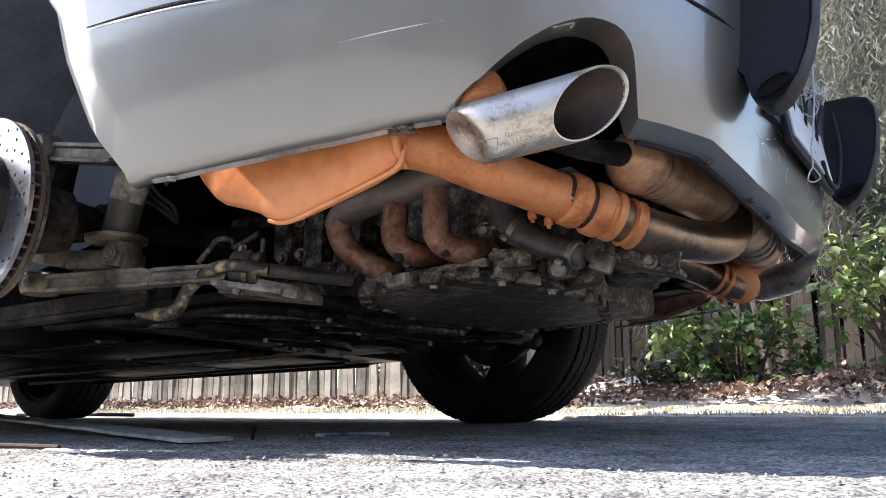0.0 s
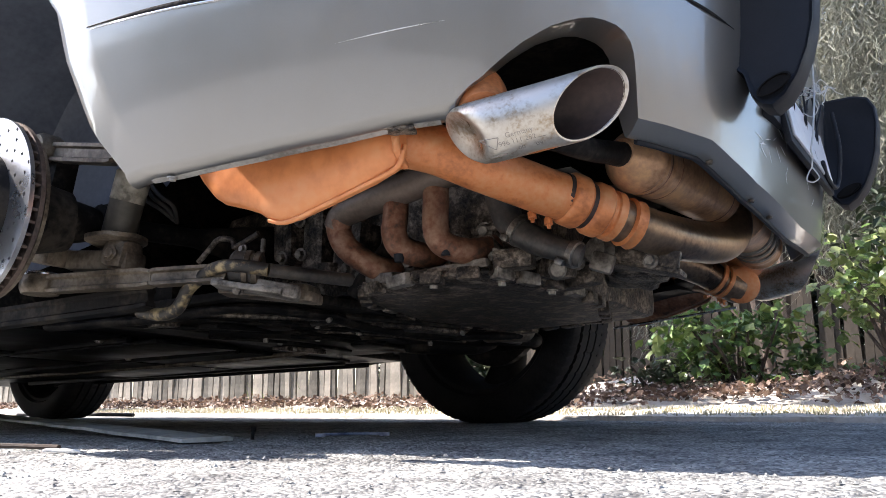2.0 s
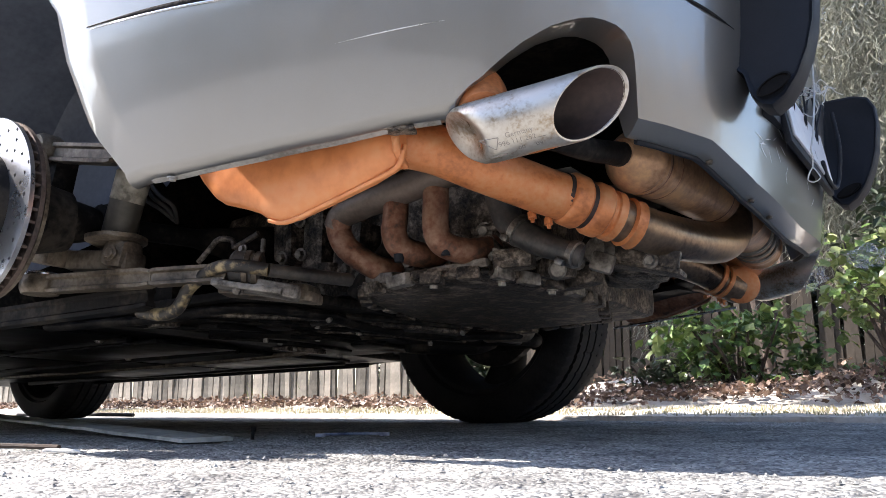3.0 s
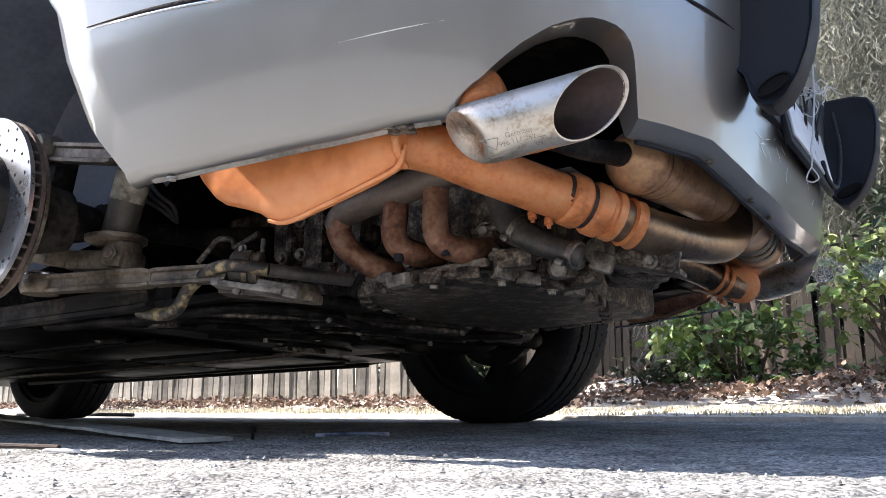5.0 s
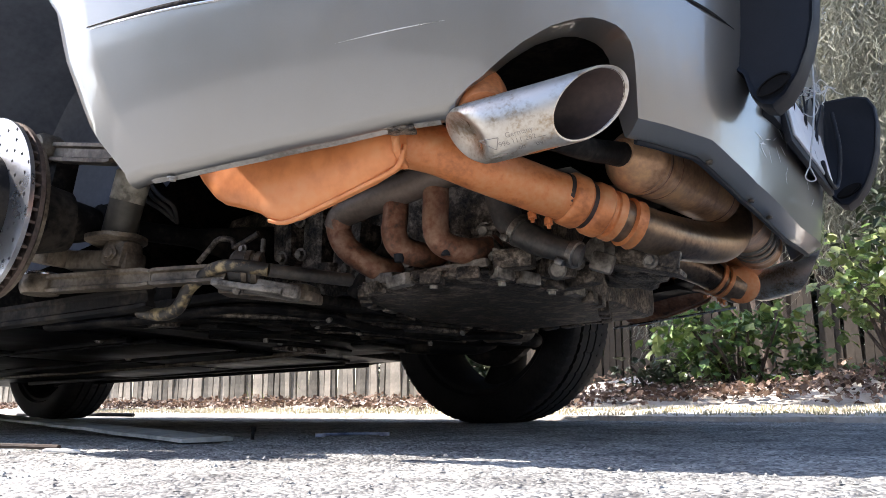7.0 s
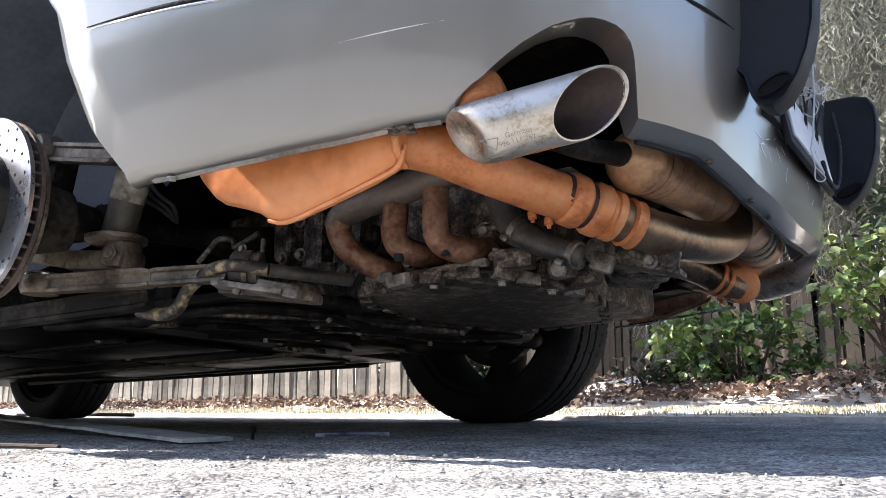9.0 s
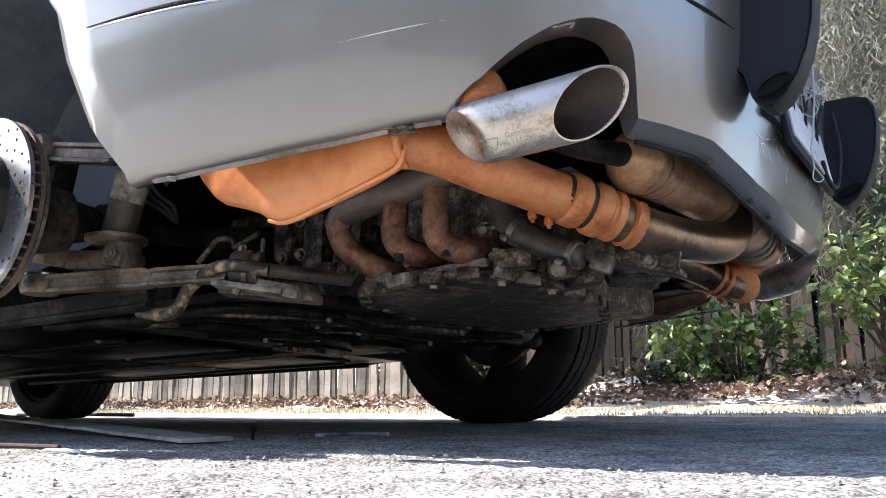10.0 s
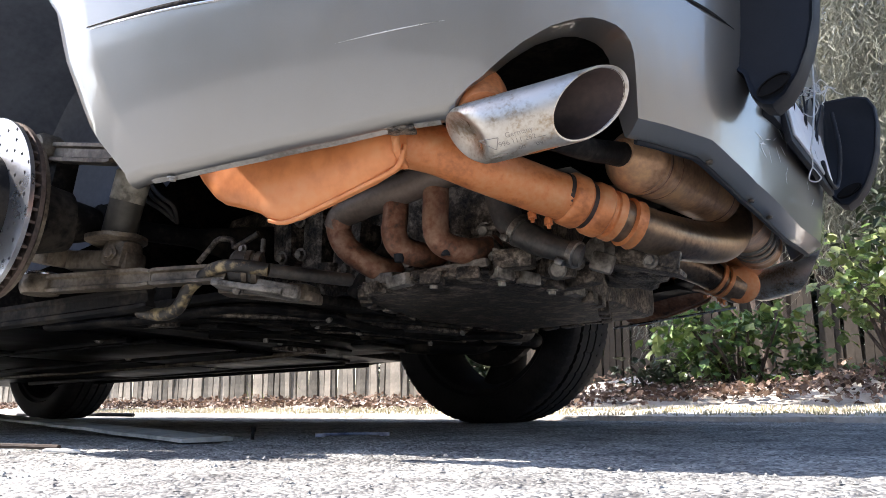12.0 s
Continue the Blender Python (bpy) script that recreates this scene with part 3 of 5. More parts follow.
def clamp_bolts(k):
    bm = bmesh.new()
    q = CLAMP_A.lerp(CLAMP_B, -0.05 + 0.30 * k) + Vector((-0.030, -0.024, -0.017))
    block(bm, q + Vector((0.002, 0, 0.004)), (0.018, 0.022, 0.010), (0, 25, 55), 0.003)
    stepped(bm, q + Vector((-0.002, -0.002, 0.0)), q + Vector((0.001, -0.004, -0.022)), [(0, 0.004), (0.35, 0.004), (0.36, 0.0062), (0.75, 0.0062), (0.76, 0.003), (1, 0.003)], 8)
    return bm


def cross_pipe():
    bm = bmesh.new()
    tube(bm, [(0.840, -0.332, 0.2215), (0.862, -0.285, 0.212), (0.883, -0.205, 0.210), (0.900, -0.125, 0.216), (0.914, -0.070, 0.224), (0.922, -0.030, 0.245), (0.922, -0.015, 0.275), (0.915, -0.035, 0.298), (0.911, -0.07, 0.300)], [0.031, 0.032, 0.033, 0.033, 0.033, 0.033, 0.032, 0.030, 0.026], 26, 6)
    return bm


def pipe_band():
    bm = bmesh.new()
    stepped(bm, (0.852, -0.313, 0.2155), (0.862, -0.297, 0.211), [(0, 0.032), (0.1, 0.036), (0.4, 0.034), (0.6, 0.034), (0.9, 0.036), (1, 0.032)], 28)
    return bm


def catalyst():
    """Converter can lying across the tail: inlet cone, rolled beads, plain barrel, end bead."""
    bm = bmesh.new()
    stepped(bm, (0.8755, -0.372, 0.2955), (0.913, -0.045, 0.300), [(0, 0.020), (0.03, 0.027), (0.07, 0.036), (0.10, 0.0425), (0.12, 0.0450), (0.135, 0.0466), (0.15, 0.0466), (0.16, 0.0440), (0.18, 0.0460), (0.195, 0.0440), (0.235, 0.0440), (0.245, 0.0450), (0.26, 0.0438), (0.57, 0.0438), (0.58, 0.0446), (0.59, 0.0438), (0.87, 0.0438), (0.89, 0.0460), (0.92, 0.0460), (0.935, 0.0420), (0.97, 0.034), (1, 0.028)], 44)
    return bumpy(bm, 0.0010, 25)


def tail_tip():
    """Round bright tail pipe, cut on the slant, with a rolled rim and a hollow inside."""
    bm = bmesh.new()
    back, front = Vector((0.785, -0.6208, 0.2597)), Vector((0.9285, -0.5798, 0.2820))
    d = (front - back).normalized()
    u = (Vector((0, 0, 1)) - d * d.z).normalized()
    w = d.cross(u)
    seg = 48
    loops = []

    def ring(s, r, cut, squash=1.0):
        out = []
        for k in range(seg):
            a = 2 * math.pi * k / seg
            e = w * math.cos(a) * r + u * math.sin(a) * r * squash
            # the slanted mouth faces rear, outwards and a little down
            lean = (e.y * 0.835 + e.z * 0.876) * cut
            out.append(back + d * s + e + d * lean)
        return out

    for s, r, c, q in ((0.014, 0.001, -0.7, 1), (0.010, 0.018, -0.7, 1), (0.004, 0.027, -0.75, 1), (0.004, 0.0325, -0.75, 1), (0.009, 0.036, -0.7, 1), (0.020, 0.0376, -0.55, 1), (0.06, 0.0378, 0.1, 1), (0.10, 0.038, 0.6, 1), (0.147, 0.0385, 1, 1), (0.151, 0.0375, 1, 1), (0.1505, 0.0358, 1, 1), (0.148, 0.0350, 1, 1)):
        loops.append(ring(s, r, c, q))
    rings(bm, loops, False)
    return bm


def tip_lining():
    """The sooty bore, following the slanted mouth."""
    bm = bmesh.new()
    back, front = Vector((0.785, -0.6208, 0.2597)), Vector((0.9285, -0.5798, 0.2820))
    d = (front - back).normalized()
    u = (Vector((0, 0, 1)) - d * d.z).normalized()
    w = d.cross(u)
    loops = []
    for s, r, cut in ((0.149, 0.0352, 1), (0.14, 0.0338, 1), (0.10, 0.0335, 0.7), (0.066, 0.033, 0.3), (0.060, 0.026, 0.2), (0.056, 0.001, 0.1)):
        loop = []
        for k in range(48):
            a = 2 * math.pi * k / 48
            e = w * math.cos(a) * r + u * math.sin(a) * r
            loop.append(back + d * s + e + d * (e.y * 0.835 + e.z * 0.876) * cut)
        loops.append(loop)
    rings(bm, loops, False)
    return bm


def tip_neck():
    bm = bmesh.new()
    tube(bm, [(0.66, -0.52, 0.40), (0.72, -0.545, 0.375), (0.775, -0.573, 0.335), (0.80, -0.60, 0.29)], [0.034, 0.034, 0.034, 0.032], 24, 6)
    return bm


def hanger():
    bm = bmesh.new()
    block(bm, (0.702, -0.640, 0.282), (0.045, 0.022, 0.006), (0, 4, 24), 0.0025)
    stepped(bm, (0.700, -0.642, 0.281), (0.700, -0.642, 0.276), [(0, 0.009), (0.7, 0.009), (1, 0.004)], 16)
    return bm


def cat_inlet():
    bm = bmesh.new()
    tube(bm, [(0.8775, -0.355, 0.2965), (0.873, -0.40, 0.288), (0.866, -0.46, 0.277), (0.850, -0.52, 0.276)], [0.018, 0.016, 0.015, 0.015], 22, 6)
    return bm


PIECES = [("cat_inlet", cat_inlet, GRIME, "near-black inlet pipe"), ("muffler", muffler, RUST, "rust-tinted pressed silencer box"), ("muffler_flange", muffler_flange, RUST, ""), ("outlet_pipe", outlet_pipe, RUST_PIPE, "rusty orange outlet pipe"), ("pipe_collar", pipe_collar, RUST_PIPE, "rough weld bead"), ("clamp_sleeve", clamp_sleeve, RUST_PIPE, "rusty double clamp sleeve"), ("clamp_gap", lambda: clamp_gap(0.365), SOOT, ""), ("clamp_gap", lambda: clamp_gap(-0.07), SOOT, ""), ("clamp_bolt", lambda: clamp_bolts(0), RUST_PIPE, "rusty bolt"), ("clamp_bolt", lambda: clamp_bolts(1), RUST_PIPE, "rusty bolt"), ("cross_pipe", cross_pipe, STEEL_HOT, "bronze-tinted steel pipe"), ("pipe_band", pipe_band, RUST_PIPE, ""), ("catalyst", catalyst, CAT, "heat-stained converter can"), ("tail_tip", tail_tip, CHROME, "bright slant-cut tail pipe with rust spots"), ("tip_lining", tip_lining, SOOT, "sooty inside"), ("tip_neck", tip_neck, RUST_PIPE, ""), ("hanger", hanger, CAST, "")]
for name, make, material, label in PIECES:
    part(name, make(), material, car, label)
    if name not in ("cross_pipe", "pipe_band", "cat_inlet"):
        # Far box and outlet take a darker brown, for shade and dirt.
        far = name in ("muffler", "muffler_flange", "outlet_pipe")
        part(name, mirrored(make()), HEADER if far else material, car, "dull brown metal, toned down for shade and dirt" if far else label)


# ---- brake and suspension at the lifted corner ----
HUB = Vector((-0.014, -0.782, 0.264))


def rotor_plate(y0, y1, drilled):
    """One friction ring; drilled through in slanting rows."""
    bm = bmesh.new()
    seg, bands = 144, [0.082, 0.092, 0.0965, 0.105, 0.1095, 0.118, 0.1225, 0.131, 0.1355, 0.143, 0.1475, 0.149]
    holes = set()
    if drilled:
        for k in range(12):
            for j, band in enumerate((1, 3, 5, 7, 9)):
                holes.add(((k * 12 + j * 2) % seg, band))
                if band in (3, 7):
                    holes.add(((k * 12 + j * 2 + 6) % seg, band))
    for y, flip in ((y0, False), (y1, True)):
        vs = [[bm.verts.new((HUB.x + r * math.cos(a), y, HUB.z + r * math.sin(a))) for r in bands] for a in (2 * math.pi * i / seg for i in range(seg))]
        for i in range(seg):
            for j in range(len(bands) - 1):
                if (i, j) in holes:
                    continue
                f = (vs[i][j], vs[(i + 1) % seg][j], vs[(i + 1) % seg][j + 1], vs[i][j + 1])
                bm.faces.new(f if flip else tuple(reversed(f)))
    bm.verts.ensure_lookup_table()
    n = seg * len(bands)
    for i in range(seg):
        for j in (0, len(bands) - 1):
            a, b = i * len(bands) + j, ((i + 1) % seg) * len(bands) + j
            bm.faces.new([bm.verts[k] for k in (a, b, b + n, a + n)])
    for i, j in holes:
        q = [i * len(bands) + j, ((i + 1) % seg) * len(bands) + j, ((i + 1) % seg) * len(bands) + j + 1, i * len(bands) + j + 1]
        for a, b in zip(q, q[1:] + q[:1]):
            bm.faces.new([bm.verts[k] for k in (a, b, b + n, a + n)])
    bmesh.ops.recalc_face_normals(bm, faces=bm.faces[:])
    return bm


disc = part("brake_disc", rotor_plate(HUB.y, HUB.y + 0.007, True), ROTOR, car, "cross-drilled brake disc, bright where swept")
part("inner_ring", rotor_plate(HUB.y + 0.017, HUB.y + 0.024, False), ROTOR_EDGE, disc)
vane_mesh = None
for k in range(48):
    a = 2 * math.pi * k / 48
    if vane_mesh is None:
        b = bmesh.new()
        block(b, (0.115, 0, 0), (0.062, 0.0105, 0.004), (0, 0, 0), 0)
        vane_mesh = bpy.data.meshes.new("vane")
        b.to_mesh(vane_mesh)
        b.free()
        vane_mesh.materials.append(ROTOR_EDGE)
    v = new("vane", vane_mesh)
    v.parent = disc
    v.matrix_basis = pose(HUB.x, HUB.y + 0.012, HUB.z) @ pose(0, 0, 0, 0, math.degrees(-a), 0)
b = bmesh.new()
stepped(b, HUB + Vector((0, 0.008, 0)), HUB + Vector((0, -0.052, 0)), [(0, 0.096), (0.1, 0.092), (0.85, 0.088), (0.95, 0.085), (1, 0.078)], 48)
part("disc_hat", b, GRIME, disc, "black disc hat")
b = bmesh.new()
stepped(b, HUB + Vector((0, -0.05, 0)), HUB + Vector((0, -0.068, 0)), [(0, 0.036), (1, 0.034)], 32)
part("hub_centre", b, ROTOR_EDGE, disc)
b = bmesh.new()
stepped(b, HUB + Vector((0, 0.03, 0)), HUB + Vector((0, 0.036, 0)), [(0, 0.14), (1, 0.14)], 40)
part("dust_shield", b, ARM, car)
# parking-brake and upright behind the disc
b = bmesh.new()
stepped(b, HUB + Vector((0.01, 0.03, 0.0)), HUB + Vector((0.02, 0.13, 0.005)), [(0, 0.085), (0.3, 0.08), (0.5, 0.06), (1, 0.05)], 28)
block(b, (-0.05, -0.64, 0.36), (0.05, 0.05, 0.10), (0, 12, 0), 0.02)
part("upright", bumpy(b, 0.003, 25), GRIME, car, "near-black hub carrier")
b = bmesh.new()
tube(b, [(0.0, -0.70, 0.268), (0.01, -0.55, 0.28), (0.02, -0.40, 0.29), (0.03, -0.22, 0.30)], [0.05, 0.018, 0.018, 0.05], 20, 5)
for k in range(5):
    stepped(b, (0.012, -0.60 + k * 0.012, 0.277), (0.012, -0.592 + k * 0.012, 0.277), [(0, 0.030 + 0.004 * k), (0.5, 0.036 + 0.004 * k), (1, 0.030 + 0.004 * k)], 20)
part("drive_shaft", b, GRIME, car)
# damper
b = bmesh.new()
TOPD, LOWD = Vector((0.113, -0.60, 0.350)), Vector((0.078, -0.60, 0.236))
stepped(b, LOWD, LOWD.lerp(TOPD, 0.58), [(0, 0.026), (0.05, 0.0275), (1, 0.0275)], 32)
damper = part("damper", b, DAMPER, car, "dusty damper tube with a flaking band")
b = bmesh.new()
stepped(b, LOWD.lerp(TOPD, 0.58), LOWD.lerp(TOPD, 1.0), [(0, 0.028), (0.02, 0.0285), (0.95, 0.0285), (1, 0.026)], 32)
part("damper_band", b, DAMPER_TOP, damper)
b = bmesh.new()
stepped(b, TOPD, TOPD + Vector((0.02, 0.01, 0.2)), [(0, 0.012), (1, 0.012)], 16)
part("damper_rod", b, BOLT, damper)
b = bmesh.new()
stepped(b, LOWD + Vector((0, 0, 0.012)), LOWD + Vector((0.0, 0, -0.005)), [(0, 0.03), (0.3, 0.050), (0.7, 0.050), (1, 0.04)], 28)
block(b, (0.098, -0.60, 0.212), (0.052, 0.05, 0.052), (0, 14, 8), 0.018)
hexbolt(b, (0.108, -0.628, 0.208), (0.3, -1, 0), 0.009, 0.006)
part("damper_foot", bumpy(b, 0.0015, 30), ARM, damper, "tan dusted damper mount")


def ibar(bm, a, b, h, w, groove=0.006):
    """A forged link with raised edges along its face."""
    a, b = Vector(a), Vector(b)
    d = (b - a).normalized()
    side = Vector((0, 0, 1)).cross(d).normalized()
    up = d.cross(side)
    sec = [(-w, -h), (w, -h), (w, -h * 0.62), (w - groove, -h * 0.45), (w - groove, h * 0.45), (w, h * 0.62), (w, h), (-w, h), (-w, h * 0.62), (-w + groove, h * 0.45), (-w + groove, -h * 0.45), (-w, -h * 0.62)]
    rings(bm, [[a + (b - a) * t + side * x * k + up * z * k for x, z in sec] for t, k in ((0, 0.8), (0.06, 1), (0.5, 1.0), (0.94, 1), (1, 0.8))])
    return bm


b = bmesh.new()
ibar(b, (-0.035, -0.66, 0.398), (0.14, -0.655, 0.360), 0.016, 0.012)
stepped(b, (-0.055, -0.64, 0.405), (-0.055, -0.685, 0.405), [(0, 0.024), (0.2, 0.029), (0.8, 0.029), (1, 0.024)], 22)
part("upper_link", b, ARM, car, "dusty forged suspension link")
b = bmesh.new()
ibar(b, (-0.05, -0.635, 0.172), (0.20, -0.61, 0.160), 0.0150, 0.013)
ibar(b, (0.195, -0.61, 0.160), (0.30, -0.55, 0.166), 0.0135, 0.013)
stepped(b, (-0.078, -0.635, 0.188), (-0.078, -0.635, 0.158), [(0, 0.030), (0.3, 0.034), (0.7, 0.034), (1, 0.030)], 26)
part("lower_link", b, ARM, car, "dusty forged suspension link")
b = bmesh.new()
stepped(b, (-0.078, -0.635, 0.195), (-0.078, -0.635, 0.188), [(0, 0.026), (0.5, 0.033), (1, 0.033)], 26)
part("ball_joint_ring", b, LEAN, car, "shiny ring")
b = bmesh.new()
block(b, (-0.055, -0.64, 0.222), (0.085, 0.055, 0.032), (0, 12, 4), 0.008)
hexbolt(b, (-0.055, -0.645, 0.238), (0.1, 0, 1), 0.011, 0.014)
block(b, (0.05, -0.60, 0.205), (0.15, 0.045, 0.035), (0, 6, 8), 0.01)
part("knuckle_arm", bumpy(b, 0.001, 40), ARM, car)
b = bmesh.new()
pts = [(-0.30, -0.62, 0.130), (-0.18, -0.62, 0.128), (-0.048, -0.62, 0.134), (0.07, -0.615, 0.137), (0.17, -0.59, 0.135)]
ibar(b, pts[0], pts[-1], 0.018, 0.013, 0.004)
part("trailing_link", bumpy(b, 0.0015, 30), GRIME, car, "rust-flecked trailing link")
b = bmesh.new()
tube(b, [(0.11, -0.565, 0.120), (0.171, -0.57, 0.110), (0.205, -0.57, 0.113), (0.222, -0.57, 0.126), (0.237, -0.57, 0.146), (0.272, -0.568, 0.165), (0.305, -0.565, 0.173), (0.336, -0.555, 0.172), (0.37, -0.53, 0.166)], 0.0105, 16, 5)
part("sway_bar", b, ARM_PAINT, car, "black anti-roll bar with flaking tan paint")
b = bmesh.new()
stepped(b, (0.305, -0.548, 0.176), (0.345, -0.518, 0.170), [(0, 0.020), (0.1, 0.026), (0.9, 0.026), (1, 0.02)], 24)
part("sway_bushing", b, HOSE, car)
for k in (0.55, 0.85):
    b = bmesh.new()
    q = Vector((0.305, -0.548, 0.176)).lerp(Vector((0.345, -0.518, 0.170)), k)
    d = Vector((0.04, 0.03, -0.006)).normalized()
    stepped(b, q - d * 0.005, q + d * 0.005, [(0, 0.027), (0.1, 0.029), (0.9, 0.029), (1, 0.027)], 26)
    part("bushing_strap", b, ARM, car)
b = bmesh.new()
block(b, (0.325, -0.525, 0.142), (0.11, 0.05, 0.010), (0, 8, 35), 0.003)
block(b, (0.36, -0.50, 0.140), (0.07, 0.04, 0.022), (0, 10, 40), 0.006)
hexbolt(b, (0.322, -0.545, 0.140), (0.1, -0.6, -0.6), 0.007, 0.009)
hexbolt(b, (0.317, -0.535, 0.203), (0, -1, 0.2), 0.006, 0.007)
part("bushing_bracket", b, CAST_PALE, car)
b = bmesh.new()
tube(b, [(0.14, -0.48, 0.214), (0.16, -0.475, 0.235), (0.178, -0.47, 0.252), (0.20, -0.46, 0.250), (0.207, -0.46, 0.235)], 0.005, 10, 4)
tube(b, [(0.207, -0.46, 0.235), (0.225, -0.455, 0.243), (0.255, -0.45, 0.256)], 0.005, 10, 4)
part("drop_link", b, CAST, car)
b = bmesh.new()
stepped(b, (0.262, -0.445, 0.246), (0.262, -0.445, 0.222), [(0, 0.004), (1, 0.004)], 10)
part("bleed_pin", b, CAST_PALE, car)
# hooked bracket and loom behind the disc
b = bmesh.new()
tube(b, [(-0.07, -0.62, 0.305), (-0.075, -0.62, 0.335), (-0.06, -0.62, 0.37), (-0.045, -0.62, 0.395), (-0.025, -0.62, 0.398)], [0.013, 0.008, 0.007, 0.007, 0.006], 12, 5)
stepped(b, (-0.07, -0.612, 0.305), (-0.07, -0.63, 0.305), [(0, 0.017), (1, 0.017)], 18)
part("hook_bracket", b, CAST, car)
b = bmesh.new()
block(b, (0.02, -0.53, 0.385), (0.05, 0.03, 0.04), (0, -10, 0), 0.005)
part("sensor_box", b, HOSE, car)
b = bmesh.new()
for s in range(3):
    tube(b, [(0.03 + 0.012 * s, -0.53, 0.36), (0.035 + 0.02 * s, -0.52, 0.335), (0.05 + 0.018 * s, -0.5, 0.32), (0.06, -0.47, 0.30)], 0.004, 8, 4)
part("sensor_loom", b, HOSE, car)

# ---- engine and gearbox from below ----
b = bmesh.new()
outline = [(0.40, -0.345), (0.53, -0.375), (0.650, -0.350), (0.685, -0.25), (0.69, -0.10), (0.66, 0.04), (0.60, 0.20), (0.36, 0.25), (0.28, 0.0), (0.33, -0.25)]
cx, cy = 0.5, -0.05
loops = []
for z, k in ((0.172, 1.0), (0.162, 1.01), (0.158, 1.0), (0.155, 0.97), (0.150, 0.92), (0.149, 0.80)):
    loops.append([Vector((cx + (x - cx) * k, cy + (y - cy) * k, z)) for x, y in outline])
rings(b, loops)
bmesh.ops.subdivide_edges(b, edges=b.edges[:], cuts=2, use_grid_fill=True)
bmesh.ops.recalc_face_normals(b, faces=b.faces[:])
engine = part("engine_sump", bumpy(b, 0.002, 22), CAST, car, "oily dark alloy engine sump")
r = random.Random(4)
for k in range(len(outline)):
    p0, p1 = Vector((*outline[k], 0)), Vector((*outline[(k + 1) % len(outline)], 0))
    n = max(2, int((p1 - p0).length / 0.055))
    for j in range(n):
        q = p0.lerp(p1, (j + 0.5) / n)
        b = bmesh.new()
        turn = math.degrees(math.atan2((p1 - p0).y, (p1 - p0).x))
        block(b, (q.x, q.y, 0.158 + r.uniform(-0.002, 0.003)), (0.040 + r.uniform(-0.006, 0.012), 0.022, 0.020), (r.uniform(-4, 4), r.uniform(-3, 3), turn + r.uniform(-3, 3)), 0.004)
        part("flange_lug", bumpy(b, 0.0015, 60, k + j), CAST_PALE if r.random() < 0.35 and k in (0, 1, 2, 3) else CAST, engine)
        if k not in (1, 2, 3) or j % 2:
            continue
        b = bmesh.new()
        hexbolt(b, (q.x * 0.985 + 0.007, q.y * 0.985, 0.150), (0, 0, -1), 0.0065, 0.008)
        part("sump_bolt", b, BOLT, engine)
# crankcase wall above the sump
b = bmesh.new()
block(b, (0.53, 0, 0.26), (0.28, 0.60, 0.19), (0, 0, 0), 0.02)
bmesh.ops.subdivide_edges(b, edges=[e for e in b.edges if e.calc_length() > 0.08], cuts=8, use_grid_fill=True)
part("crankcase", bumpy(b, 0.006, 14), CAST, car, "dirty ribbed alloy crankcase")
for x0, z0, x1, z1 in [(0.42, 0.175, 0.50, 0.225), (0.50, 0.225, 0.57, 0.175), (0.57, 0.175, 0.62, 0.232), (0.62, 0.232, 0.67, 0.18), (0.44, 0.235, 0.46, 0.18), (0.60, 0.238, 0.655, 0.238)]:
    b = bmesh.new()
    tube(b, [(x0, -0.312, z0), ((x0 + x1) / 2, -0.318, (z0 + z1) / 2), (x1, -0.312, z1)], 0.007, 8, 3)
    part("casting_rib", bumpy(b, 0.0012, 60), CAST, car)
for x0, y0, z0, sx, sy, sz, rz in [(0.452, -0.352, 0.172, 0.075, 0.03, 0.016, -14), (0.60, -0.352, 0.172, 0.10, 0.02, 0.016, 8), (0.675, -0.315, 0.182, 0.06, 0.05, 0.03, 20), (0.705, -0.245, 0.178, 0.05, 0.06, 0.035, 60), (0.715, -0.17, 0.172, 0.04, 0.07, 0.03, 80)]:
    b = bmesh.new()
    block(b, (x0, y0, z0), (sx, sy, sz), (r.uniform(-5, 5), r.uniform(-5, 5), rz), 0.006)
    part("casting_boss", bumpy(b, 0.0025, 35, x0 * 9), CAST_PALE if sz < 0.025 else CAST, car)
for q in [(0.625, -0.318, 0.235), (0.575, -0.322, 0.222), (0.695, -0.285, 0.196), (0.725, -0.20, 0.192), (0.645, -0.322, 0.19), (0.48, -0.322, 0.20)]:
    b = bmesh.new()
    hexbolt(b, q, (0.2, -1, -0.3), 0.009, 0.012)
    part("case_bolt", b, CAST_PALE, car)
b = bmesh.new()
stepped(b, (0.715, -0.255, 0.170), (0.735, -0.29, 0.164), [(0, 0.014), (0.8, 0.014), (1, 0.011)], 14)
part("drain_plug", b, CAST_PALE, car, "pale round plug")
# headers: three primaries under a collector on each side
HEADERS = [[(0.405, -0.40, 0.290), (0.395, -0.40, 0.270), (0.388, -0.395, 0.250), (0.404, -0.388, 0.220), (0.436, -0.36, 0.192), (0.455, -0.32, 0.186)],
           [(0.507, -0.395, 0.290), (0.507, -0.395, 0.262), (0.505, -0.395, 0.230), (0.513, -0.385, 0.208), (0.532, -0.350, 0.201), (0.545, -0.30, 0.215)],
           [(0.585, -0.395, 0.305), (0.585, -0.395, 0.270), (0.585, -0.395, 0.228), (0.593, -0.385, 0.204), (0.615, -0.350, 0.196), (0.63, -0.30, 0.21)]]
